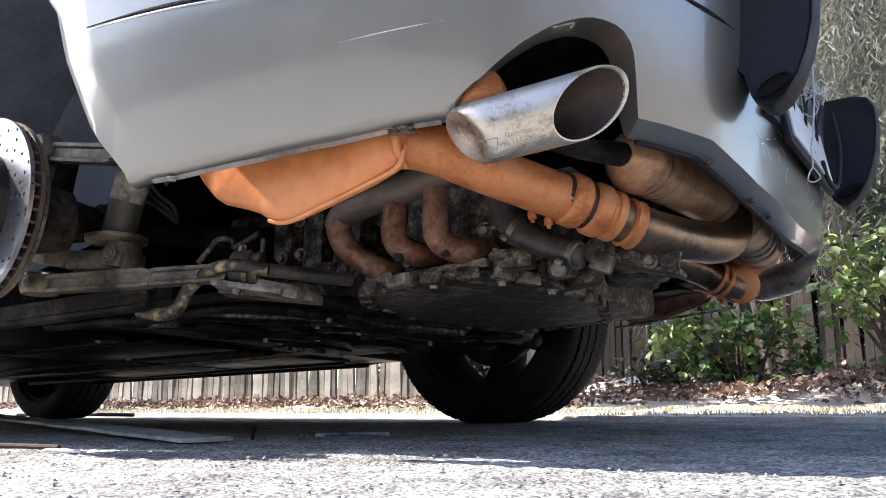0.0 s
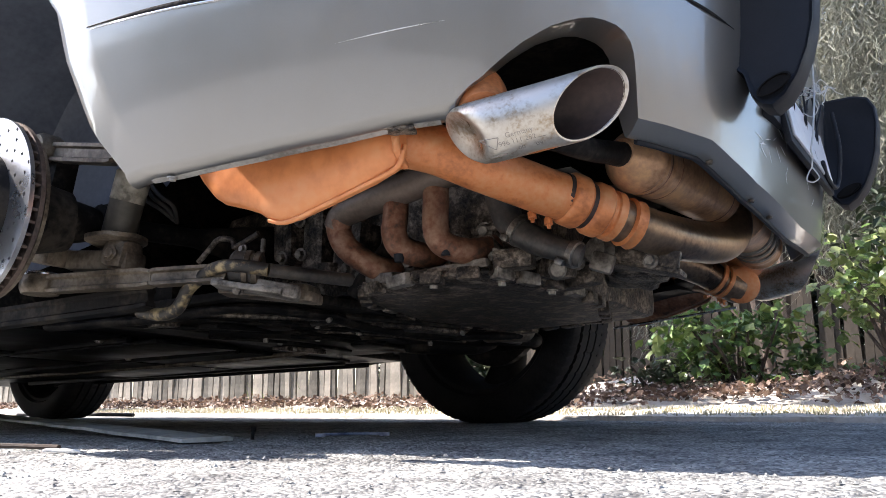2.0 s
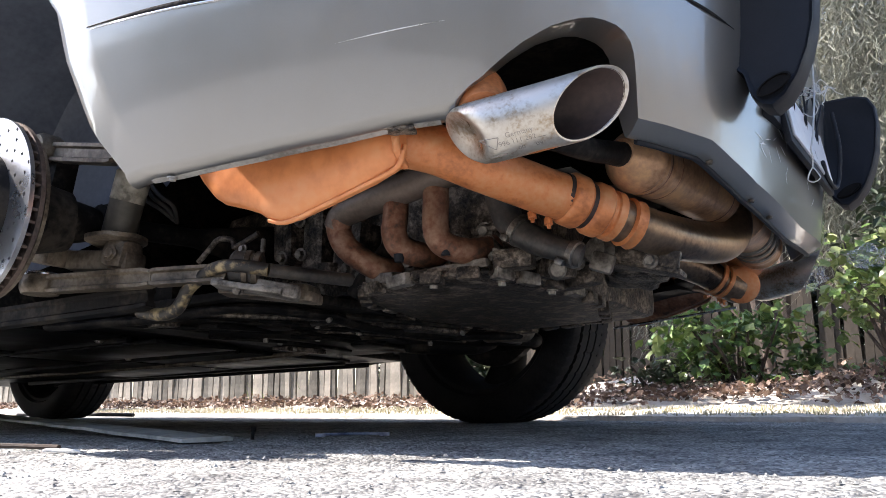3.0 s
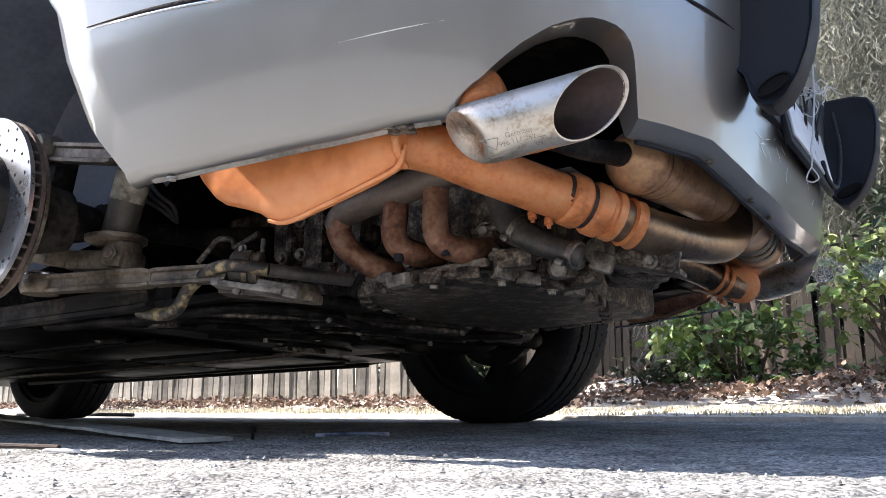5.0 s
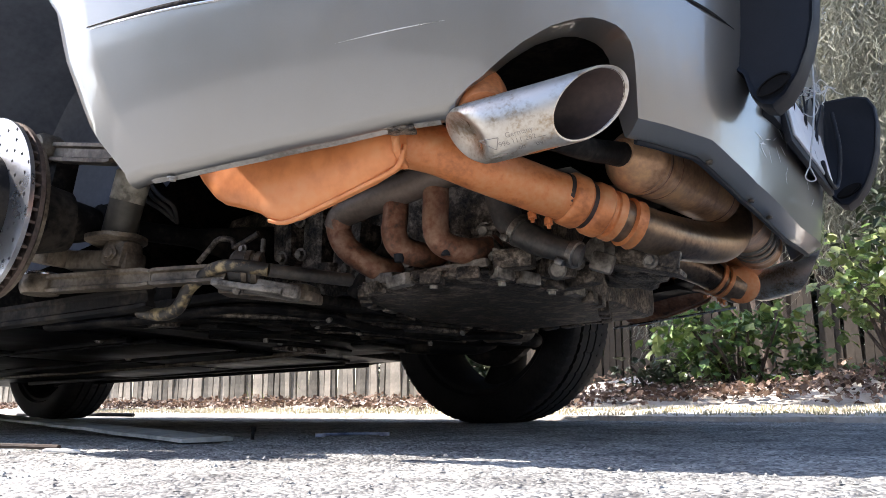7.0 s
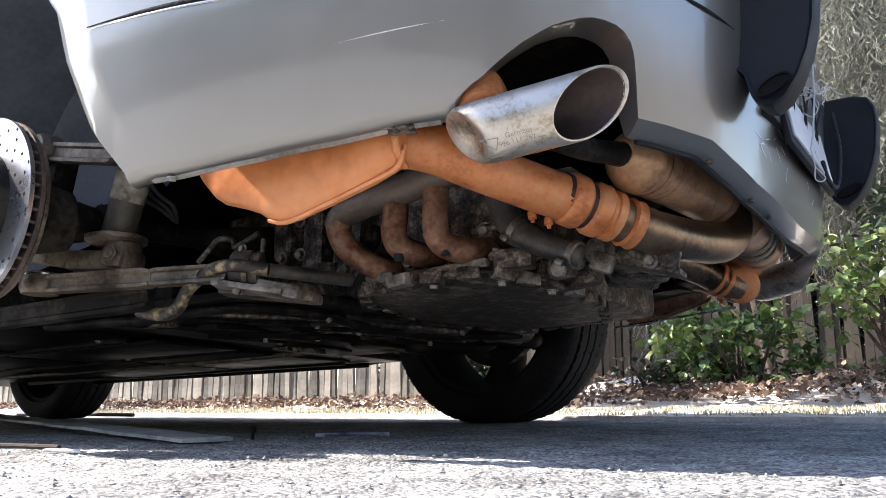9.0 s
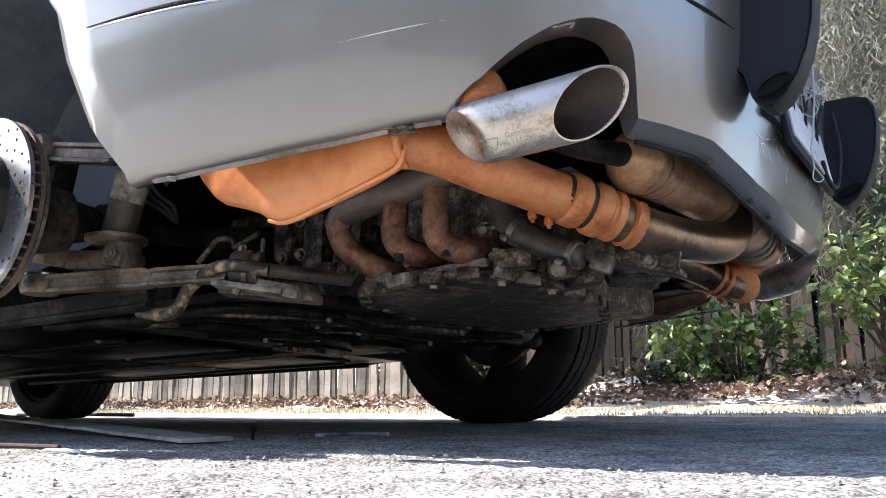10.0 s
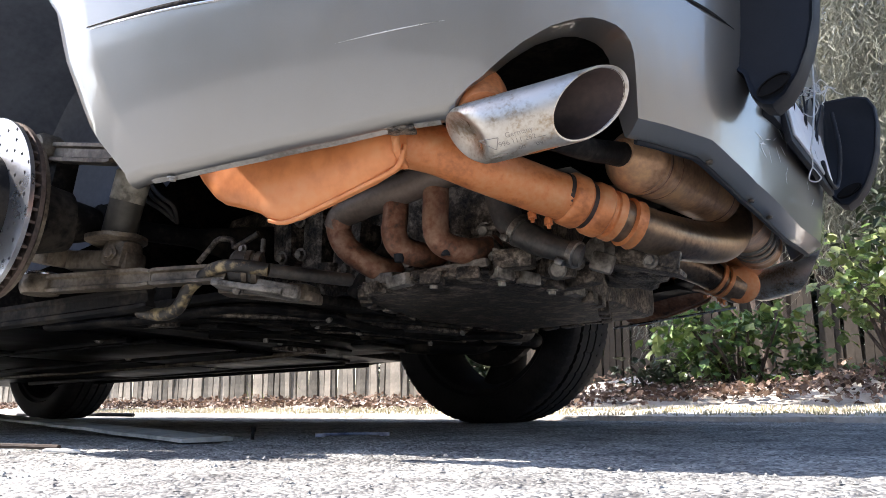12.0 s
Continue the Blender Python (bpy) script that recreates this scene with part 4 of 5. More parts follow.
for make in (lambda bm: bm, mirrored):
    for pts in HEADERS:
        b = bmesh.new()
        tube(b, pts, 0.0205, 20, 6)
        part("header_pipe", make(b), HEADER, car, "rust-brown exhaust header")
    b = bmesh.new()
    tube(b, [(0.384, -0.40, 0.255), (0.396, -0.40, 0.274), (0.44, -0.40, 0.287), (0.533, -0.40, 0.301), (0.608, -0.40, 0.313), (0.68, -0.39, 0.33), (0.72, -0.36, 0.37)], [0.019, 0.0215, 0.024, 0.025, 0.025, 0.025, 0.025], 22, 6)
    part("collector", make(b), COLLECTOR, car, "grey-brown exhaust collector pipe")
for q in [(0.515, -0.395, 0.184), (0.60, -0.39, 0.184)]:
    b = bmesh.new()
    stepped(b, q, Vector(q) + Vector((0, 0, 0.012)), [(0, 0.007), (1, 0.009)], 12)
    part("stud_cap", b, BLACK, car)
# coolant hose with its clips
b = bmesh.new()
tube(b, [(0.655, -0.35, 0.330), (0.668, -0.35, 0.290), (0.678, -0.35, 0.256), (0.692, -0.35, 0.227), (0.728, -0.35, 0.199), (0.766, -0.345, 0.180), (0.796, -0.335, 0.168)], [0.024, 0.0235, 0.023, 0.022, 0.021, 0.017, 0.017], 22, 6)
hose = part("coolant_hose", b, HOSE, car, "thick dusty rubber coolant hose")
for q, d, rr in (((0.705, -0.35, 0.216), (0.036, 0, -0.028), 0.0225), ((0.786, -0.338, 0.172), (0.04, 0, -0.018), 0.018)):
    b = bmesh.new()
    d = Vector(d).normalized()
    stepped(b, Vector(q) - d * 0.006, Vector(q) + d * 0.006, [(0, rr), (0.1, rr + 0.0025), (0.9, rr + 0.0025), (1, rr)], 26)
    block(b, Vector(q) + Vector((-0.015, -0.018, -0.012)), (0.014, 0.010, 0.010), (0, 30, 0), 0.003)
    part("hose_clip", b, BOLT, hose)
# gearbox and final drive
b = bmesh.new()
block(b, (0.13, 0, 0.29), (0.50, 0.42, 0.22), (0, 0, 0), 0.03)
bmesh.ops.subdivide_edges(b, edges=[e for e in b.edges if e.calc_length() > 0.08], cuts=7, use_grid_fill=True)
part("gearbox", bumpy(b, 0.010, 11), CAST, car, "dark grimy gearbox casing")
for x, z, w, h in [(0.20, 0.30, 0.05, 0.17), (0.27, 0.27, 0.035, 0.14), (0.12, 0.32, 0.06, 0.12), (0.31, 0.25, 0.03, 0.12)]:
    b = bmesh.new()
    block(b, (x, -0.235, z), (w, 0.06, h), (0, r.uniform(-5, 5), r.uniform(-8, 8)), 0.008)
    part("gearbox_web", bumpy(b, 0.002, 30, x * 7), CAST, car)
for q in [(0.125, -0.268, 0.262), (0.178, -0.27, 0.262), (0.245, -0.262, 0.315), (0.17, -0.268, 0.33), (0.29, -0.262, 0.222), (0.33, -0.268, 0.205)]:
    b = bmesh.new()
    hexbolt(b, q, (0.1, -1, -0.2), 0.009, 0.012)
    part("gearbox_bolt", b, BOLT, car)
b = bmesh.new()
stepped(b, (0.245, -0.262, 0.235), (0.245, -0.262, 0.205), [(0, 0.024), (0.7, 0.024), (0.75, 0.014), (1, 0.014)], 18)
part("mount_nut", b, CAST, car)
b = bmesh.new()
tube(b, [(0.345, -0.30, 0.165), (0.39, -0.31, 0.20), (0.44, -0.315, 0.24)], 0.016, 14, 5)
part("heater_pipe", b, GRIME, car)
b = bmesh.new()
tube(b, [(0.37, -0.53, 0.166), (0.40, -0.47, 0.164), (0.42, -0.40, 0.165)], 0.0105, 14, 5)
part("sway_bar_run", b, HOSE, car)
# subframe rails
b = bmesh.new()
block(b, (0.30, -0.46, 0.146), (0.17, 0.045, 0.018), (0, 7, 22), 0.006)
block(b, (0.345, -0.44, 0.146), (0.06, 0.05, 0.026), (0, 5, 20), 0.008)
part("subframe_bracket", bumpy(b, 0.003, 28), ARM, car, "dusty alloy subframe bracket")
for q in [(0.290, -0.40, 0.152), (0.305, -0.375, 0.152), (0.25, -0.262, 0.132), (0.36, 0.02, 0.128)]:
    b = bmesh.new()
    hexbolt(b, q, (0.3, -0.8, -0.4), 0.006, 0.008, False)
    part("subframe_bolt", b, BOLT, car, "clean bolt head")
b = bmesh.new()
tube(b, [(-0.35, -0.46, 0.140), (-0.03, -0.43, 0.136), (0.17, -0.41, 0.140), (0.24, -0.28, 0.138), (0.21, -0.12, 0.138), (0.22, 0.06, 0.138), (0.30, 0.19, 0.142), (0.33, 0.30, 0.15)], 0.016, 12, 6, flat=0.6)
part("subframe_rail", bumpy(b, 0.002, 20), GRIME, car)
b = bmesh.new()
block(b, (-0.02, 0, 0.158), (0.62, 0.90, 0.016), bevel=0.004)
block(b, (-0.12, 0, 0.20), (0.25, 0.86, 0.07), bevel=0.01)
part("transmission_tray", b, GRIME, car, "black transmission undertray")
# far-side links and the right-hand bushing
b = bmesh.new()
stepped(b, (0.28, 0.22, 0.160), (0.34, 0.34, 0.168), [(0, 0.022), (0.1, 0.030), (0.9, 0.030), (1, 0.022)], 20)
part("far_bushing", b, ARM, car)
for pts, rr, material in [([(0.02, 0.10, 0.150), (0.12, 0.10, 0.148), (0.20, 0.09, 0.156)], 0.008, ARM), ([(0.0, 0.30, 0.15), (0.10, 0.45, 0.15), (0.06, 0.62, 0.18)], 0.02, GRIME), ([(0.20, 0.35, 0.16), (0.28, 0.48, 0.16), (0.10, 0.62, 0.17)], 0.018, GRIME), ([(0.05, 0.2, 0.28), (0.03, 0.45, 0.3), (0.0, 0.66, 0.32)], 0.03, GRIME), ([(-0.20, 0.30, 0.17), (-0.05, 0.5, 0.16), (0.0, 0.63, 0.18)], 0.018, ARM)]:
    b = bmesh.new()
    tube(b, pts, rr, 12, 5)
    part("far_link", b, material, car)
# pump bracket and its pulley casting behind the engine
b = bmesh.new()
block(b, (0.785, -0.14, 0.215), (0.13, 0.20, 0.06), (4, 8, 16), 0.018, 0.8)
block(b, (0.76, -0.03, 0.205), (0.10, 0.16, 0.05), (0, 4, 30), 0.015)
bmesh.ops.subdivide_edges(b, edges=[e for e in b.edges if e.calc_length() > 0.05], cuts=5, use_grid_fill=True)
part("rear_engine_cover", bumpy(b, 0.011, 30), CAST, car, "pitted alloy cover at the back of the engine")
b = bmesh.new()
block(b, (0.845, -0.235, 0.182), (0.115, 0.012, 0.026), (0, 14, 8), 0.003)
block(b, (0.835, -0.215, 0.168), (0.13, 0.05, 0.008), (0, 14, 8), 0.002)
part("exhaust_bracket", b, CAST, car)
b = bmesh.new()
stepped(b, (0.782, -0.265, 0.193), (0.792, -0.235, 0.193), [(0, 0.012), (0.1, 0.020), (0.9, 0.020), (1, 0.012)], 20)
block(b, (0.795, -0.262, 0.172), (0.035, 0.02, 0.03), (0, 20, 15), 0.006)
tube(b, [(0.79, -0.262, 0.205), (0.81, -0.285, 0.212), (0.835, -0.30, 0.208)], 0.007, 10, 4)
part("clamp_lug", b, CAST_PALE, car)
b = bmesh.new()
hexbolt(b, (0.862, -0.243, 0.170), (0.1, -1, -0.1), 0.008, 0.01)
part("bracket_bolt", b, BOLT, car)
b = bmesh.new()
tube(b, [(0.828, 0.345, 0.216), (0.803, 0.31, 0.232), (0.779, 0.28, 0.250), (0.743, 0.22, 0.266), (0.713, 0.16, 0.275)], [0.030, 0.030, 0.031, 0.032, 0.033], 24, 6)
part("far_cross_pipe", b, STEEL_HOT, car, "bronze-tinted steel pipe")
for k in (0.35, 0.55):
    q0, q1 = Vector((0.828, 0.345, 0.216)), Vector((0.779, 0.28, 0.250))
    b = bmesh.new()
    stepped(b, q0.lerp(q1, k), q0.lerp(q1, k + 0.12), [(0, 0.031), (0.1, 0.035), (0.9, 0.035), (1, 0.031)], 26)
    part("pipe_band", b, RUST_PIPE, car)
# dark scores and end beads round the near converter shell
q0, q1 = Vector((0.8755, -0.372, 0.2955)), Vector((0.913, -0.045, 0.300))
for k, w, rr in ((0.163, 0.010, 0.0447), (0.205, 0.012, 0.0446), (0.31, 0.005, 0.0443), (0.862, 0.010, 0.0444)):
    b = bmesh.new()
    stepped(b, q0.lerp(q1, k), q0.lerp(q1, k + w), [(0, rr - 0.001), (0.2, rr), (0.8, rr), (1, rr - 0.001)], 40)
    part("shell_score", b, HEADER, car)
# silver straps round the far converter
for k in (0.40, 0.55, 0.70):
    q0, q1 = Vector((0.91, 0.07, 0.300)), Vector((0.88, 0.333, 0.300))
    b = bmesh.new()
    stepped(b, q0.lerp(q1, k), q0.lerp(q1, k + 0.06), [(0, 0.044), (0.1, 0.049), (0.9, 0.049), (1, 0.044)], 30)
    part("converter_strap", b, CAST_PALE, car)
# Bare metal tube painting the light caught along the far lip.
b = bmesh.new()
tube(b, [(0.44, 0.606, 0.192), (0.60, 0.604, 0.205), (0.755, 0.60, 0.2175)], 0.0028, 8, 4)
part("muffler_glint", b, LEAN, car, "bare metal strip drawn for the light on the far silencer's lip")
# heat shields beside the engine, far side, coloured near-black against the verge's pale reflection
for k in range(6):
    b = bmesh.new()
    block(b, (0.42 + 0.07 * k, 0.52 + 0.012 * (k % 2), 0.235 + 0.008 * k), (0.075, 0.16, 0.012), (4 * (k % 2), -6, 0), 0.003)
    part("heat_shield", bumpy(b, 0.006, 20, k), GRIME, car, "near-black heat shield")

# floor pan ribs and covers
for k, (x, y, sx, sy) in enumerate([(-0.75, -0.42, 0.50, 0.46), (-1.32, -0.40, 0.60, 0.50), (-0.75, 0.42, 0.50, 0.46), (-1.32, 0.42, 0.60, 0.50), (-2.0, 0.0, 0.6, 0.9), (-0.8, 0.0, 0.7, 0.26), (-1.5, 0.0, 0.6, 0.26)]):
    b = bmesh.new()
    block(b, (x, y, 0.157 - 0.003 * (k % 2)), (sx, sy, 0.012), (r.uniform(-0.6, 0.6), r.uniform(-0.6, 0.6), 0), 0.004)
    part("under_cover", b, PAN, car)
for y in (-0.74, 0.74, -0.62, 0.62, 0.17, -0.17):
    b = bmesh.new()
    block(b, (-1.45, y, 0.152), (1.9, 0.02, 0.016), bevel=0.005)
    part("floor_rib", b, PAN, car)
for q in [(-0.55, -0.22), (-0.9, 0.1), (-0.6, 0.3), (-1.2, -0.2), (-1.0, 0.5)]:
    b = bmesh.new()
    hexbolt(b, (q[0], q[1], 0.148), (0, 0, -1), 0.008, 0.006)
    part("floor_bolt", b, BOLT, car)
b = bmesh.new()
tube(b, [(-2.2, 0.33, 0.15), (-1.2, 0.33, 0.147), (-0.45, 0.31, 0.15), (-0.2, 0.25, 0.16)], 0.008, 10, 4)
part("brake_line", b, ARM, car)

# lines, ribs and brackets under the gearbox
rl = random.Random(77)
for k in range(14):
    x0, y0 = rl.uniform(-0.34, 0.15), rl.uniform(-0.40, 0.05)
    b = bmesh.new()
    tube(b, [(x0, y0, 0.148), (x0 + rl.uniform(0.05, 0.15), y0 + rl.uniform(0.05, 0.2), 0.144), (x0 + rl.uniform(0.05, 0.25), y0 + rl.uniform(0.25, 0.45), 0.148)], rl.uniform(0.003, 0.009), 8, 4)
    part("under_line", b, rl.choice((GRIME, GRIME, HOSE, CAST)), car)
for k in range(12):
    b = bmesh.new()
    block(b, (rl.uniform(-0.32, 0.22), rl.uniform(-0.40, 0.38), 0.147), (rl.uniform(0.03, 0.14), rl.uniform(0.02, 0.10), 0.012), (rl.uniform(-6, 6), rl.uniform(-6, 6), rl.uniform(0, 90)), 0.003)
    part("under_bracket", bumpy(b, 0.002, 40, k), rl.choice((GRIME, GRIME, CAST)), car)
for k in range(9):
    b = bmesh.new()
    hexbolt(b, (rl.uniform(-0.3, 0.25), rl.uniform(-0.38, 0.35), 0.146), (0, 0, -1), 0.006, 0.009, False)
    part("under_bolt", b, BOLT, car)
# Added dark plate hiding the pale lit flange of the far fender.
b = bmesh.new()
block(b, (0.52, 0.668, 0.325), (0.44, 0.008, 0.125), (0, -3, -6), 0.002)
part("dark_flange_cover", b, GRIME, car)


# ---- rear fittings ----
def bumperette():
    """Moulded black overrider: rounded block with a lamp pocket in its lower end."""
    bm = bmesh.new()
    prof = [(0.985, 0.545), (1.020, 0.556), (1.092, 0.554), (1.116, 0.546), (1.126, 0.526), (1.128, 0.495), (1.122, 0.445), (1.112, 0.408), (1.097, 0.374), (1.080, 0.350), (1.063, 0.339), (1.050, 0.343), (1.037, 0.360), (1.029, 0.392), (1.000, 0.42)]
    cx = sum(x for x, z in prof) / len(prof)
    cz = sum(z for x, z in prof) / len(prof)
    loops = []
    for y, k in ((-0.306, 0.88), (-0.3105, 0.94), (-0.312, 0.975), (-0.309, 0.993), (-0.302, 1.003), (-0.288, 1.008), (-0.274, 1.003), (-0.266, 0.985), (-0.264, 0.95), (-0.267, 0.9)):
        loops.append([Vector((cx + (x - cx) * k, y, cz + (z - cz) * k)) for x, z in prof])
    rings(bm, loops)
    bmesh.ops.recalc_face_normals(bm, faces=bm.faces[:])
    return bm


def lamp_pocket():
    bm = bmesh.new()
    loops = []
    for d, k in ((0.0, 1.0), (0.003, 1.0), (0.003, 0.86), (-0.006, 0.8), (-0.006, 0.3)):
        loops.append([Vector((1.067 + 0.022 * k * math.cos(a), -0.3125 - d, 0.368 + 0.011 * k * math.sin(a) + 0.008 * k * math.cos(a))) for a in (2 * math.pi * i / 28 for i in range(28))])
    rings(bm, loops, True)
    return bm


for make in (lambda bm: bm, mirrored):
    bp = part("bumperette", make(bumperette()), BLACK, car, "matt black plastic bumper overrider")
    q = lamp_pocket()
    if make is mirrored:
        for v in q.verts:
            v.co.y += 0.047
    part("lamp_pocket", make(q), GRIME, bp)

# black panel standing proud in place of the dark recess
b = bmesh.new()
block(b, (1.012, 0, 0.46), (0.045, 0.46, 0.20), (0, -6, 0), 0.008)
part("plate_back_panel", b, BLACK, car)
b = bmesh.new()
block(b, (1.040, 0, 0.42), (0.010, 0.335, 0.170), (0, -8, 0), 0.004)
frame_part = part("plate_frame", b, BLACK, car)
b = bmesh.new()
block(b, (1.047, 0, 0.421), (0.004, 0.300, 0.140), (0, -8, 0), 0.0015)
plate = part("licence_plate", b, PLATE, frame_part, "white licence plate with crossing dark marks")
for k in range(6):
    b = bmesh.new()
    tube(b, [(1.053 + 0.006 * (k % 2), -0.12 + 0.045 * k, 0.485), (1.050, -0.12 + 0.045 * k + 0.03 * (-1) ** k, 0.42), (1.045, -0.12 + 0.045 * k, 0.352)], 0.0016, 6, 3)
    part("plate_bar", b, BLACK, frame_part)
b = bmesh.new()
tube(b, [(1.06, 0.05, 0.365), (1.058, 0.10, 0.35), (1.062, 0.165, 0.352), (1.072, 0.168, 0.42), (1.066, 0.165, 0.49)], 0.004, 8, 4)
part("frame_edge", b, BLACK, frame_part)
b = bmesh.new()
block(b, (1.00, 0, 0.60), (0.03, 0.9, 0.06), (0, 20, 0), 0.01)
part("lid_strip", b, GRIME, car)

# shut line beside the tail lamp, crease painted as shade and highlight, sill screw, scratches
def line_on_skin(t0, z0, t1, z1, width, lift, n=14):
    bm = bmesh.new()
    prev = None
    for k in range(n + 1):
        f = k / n
        t, z = t0 + (t1 - t0) * f, z0 + (z1 - z0) * f
        w = width * math.sin(math.pi * min(max(f, 0.08), 0.92))
        vs = [bm.verts.new(skin(t, z + e, -lift)) for e in (-w, -w * 0.4, w * 0.4, w)]
        for v, k2 in zip(vs, (0, 1, 1, 0)):
            v.co += (v.co - Vector((0.3, 0, v.co.z))).normalized() * 0.0003 * k2
        if prev:
            for i in range(3):
                bm.faces.new((prev[i], vs[i], vs[i + 1], prev[i + 1]))
        prev = vs
    return bm


part("shut_line", line_on_skin(1.15, 0.462, 1.314, 0.453, 0.003, 0.001), GRIME, shell, "dark shut line")
part("crease_shade", line_on_skin(0.146, 0.469, 0.46, 0.447, 0.0035, 0.001), GRIME, shell, "dark strip painted as the side crease's shade")
part("crease_highlight", line_on_skin(0.152, 0.4645, 0.46, 0.4425, 0.0018, 0.001), LEAN, shell)
part("scratch", line_on_skin(0.536, 0.375, 0.713, 0.392, 0.0007, 0.0005), LEAN, shell, "long pale scratch")
rr = random.Random(9)
for k in range(16):
    t, z = rr.uniform(1.40, 1.60), rr.uniform(0.29, 0.36)
    part("scuff", line_on_skin(t, z, t + rr.uniform(-0.03, 0.03), z + rr.uniform(0.003, 0.018), rr.uniform(0.0005, 0.0014), 0.0006, 4), PLATE, shell, "pale scuff")
b = bmesh.new()
stepped(b, skin(0.235, 0.272, 0.018) - Vector((0, 0, 0.012)), skin(0.235, 0.272, 0.018) - Vector((0, 0, 0.017)), [(0, 0.007), (0.4, 0.007), (0.5, 0.005), (1, 0.005)], 20)
part("sill_clip", b, PAINT_EDGE, shell)
for t in (1.27, 1.42, 1.50):
    b = bmesh.new()
    q = skin(t, float(np.interp(t, EDGE_T, EDGE_Z)), 0.018) - Vector((0, 0, 0.014))
    stepped(b, q, q - Vector((0, 0, 0.004)), [(0, 0.005), (1, 0.004)], 12)
    part("valance_screw", b, CAST, shell)
# black lip along the bottom of the bumper
b = bmesh.new()
lip_t = [1.085 + (math.pi - 2.17) * k / 50 for k in range(51)]
tube(b, [skin(t, float(np.interp(min(t, math.pi - t), EDGE_T, EDGE_Z)), 0.0275) - Vector((0, 0, 0.0155)) for t in lip_t], 0.004, 8, 1, flat=1.3)
part("valance_lip", b, BLACK, shell)

# added strips under both sill lips, the far one darkened in place of shade
for side in (0, 1):
    b = bmesh.new()
    ts = [0.20 + 0.50 * k / 24 for k in range(25)]
    tube(b, [skin(math.pi - t if side else t, float(np.interp(t, EDGE_T, EDGE_Z)), 0.026) - Vector((0, 0, 0.008)) for t in ts], 0.010, 8, 1, flat=0.9)
    part("sill_cover_strip", b, GRIME if side else PAINT_EDGE, shell)

# ---- stamped marks on the tail pipe ----
TIP_A, TIP_B = Vector((0.785, -0.6208, 0.2597)), Vector((0.9285, -0.5798, 0.2820))
TIP_D = (TIP_B - TIP_A).normalized()
TIP_U = (Vector((0, 0, 1)) - TIP_D * TIP_D.z).normalized()
TIP_W = TIP_D.cross(TIP_U)


def on_tip(s, a, r=0.03815):
    return TIP_A + TIP_D * s + (TIP_W * math.cos(a) + TIP_U * math.sin(a)) * r


def stamp(words, s0, a0, height):
    """Raised lettering wrapped round the pipe."""
    curve = bpy.data.curves.new("stamp", "FONT")
    curve.body, curve.size = words, height
    tmp = new("stamp_source", curve)
    dg = bpy.context.evaluated_depsgraph_get()
    me = bpy.data.meshes.new_from_object(tmp.evaluated_get(dg))
    bpy.data.objects.remove(tmp)
    bpy.data.curves.remove(curve)
    for v in me.vertices:
        v.co = on_tip(s0 + v.co.x, a0 + v.co.y / 0.038, 0.0383)
    me.materials.clear()
    me.materials.append(WIRE)
    return me


tips = [o for o in car.children if o.name.startswith("tail_tip")]
near_tip = min(tips, key=lambda o: o.data.vertices[0].co.y)
for words, s0, a0, h in (("Germany", 0.054, -0.74, 0.0085), ("996 111 252", 0.044, -0.98, 0.0085), ("00", 0.064, -1.26, 0.008), ("09", 0.084, -1.28, 0.008)):
    link("stamped_marks", stamp(words, s0, a0, h), near_tip, "stamped lettering", smooth=False)
b = bmesh.new()
tri = [(0.024, -0.62), (0.046, -0.68), (0.040, -1.05)]
for (s0, a0), (s1, a1) in zip(tri, tri[1:] + tri[:1]):
    tube(b, [on_tip(s0, a0), on_tip((s0 + s1) / 2, (a0 + a1) / 2), on_tip(s1, a1)], 0.0005, 5, 3)
part("stamped_triangle", b, WIRE, near_tip)
for s0, s1, a0 in ((0.030, 0.050, -1.32), (0.088, 0.098, -0.98)):
    b = bmesh.new()
    tube(b, [on_tip(s0, a0), on_tip((s0 + s1) / 2, a0), on_tip(s1, a0)], 0.0006, 5, 3)
    part("stamped_bar", b, WIRE, near_tip)
b = bmesh.new()
loops = []
for k in (1.0, 0.6, 0.15):
    loops.append([on_tip(0.088 + 0.017 * k * math.cos(a) * (1 + 0.15 * math.sin(3 * a)), -1.75 + 0.13 * k * math.sin(a), 0.0380 + 0.0007 * (1 - k * 0.6)) for a in (2 * math.pi * i / 24 for i in range(24))])
rings(b, loops)
part("rust_blister", bumpy(b, 0.0004, 200), RUST_PIPE, near_tip, "rust blister")


# ---- things lying on the road ----
def plank():
    """Split weathered board, one end propped up."""
    bm = bmesh.new()
    n = 26
    loops = []
    for k in range(n + 1):
        f = k / n
        x = -1.75 * (1 - f)
        wob = 0.006 * noise.noise(Vector((x * 3, 0, 1)))
        z = 0.030 * (1 - f) ** 1.0 + wob * (1 - f)
        hw, th = 0.046 + 0.008 * noise.noise(Vector((x * 5, 2, 0))), 0.009
        loops.append([Vector((x, y * hw + 0.02 * (1 - f), z + h)) for y, h in ((-1, 0.001), (1, 0.001), (1.0, th * 0.8), (0.8, th), (-0.8, th), (-1, th * 0.8))])
    rings(bm, loops)
    bmesh.ops.recalc_face_normals(bm, faces=bm.faces[:])
    return bumpy(bm, 0.0015, 30)


b = part("wooden_plank", plank(), WOOD, None, m=pose(0.125, -0.425, 0.0, 0, 0, -14))
tagged(b, "weathered grey wooden plank lying on the road", "plank")


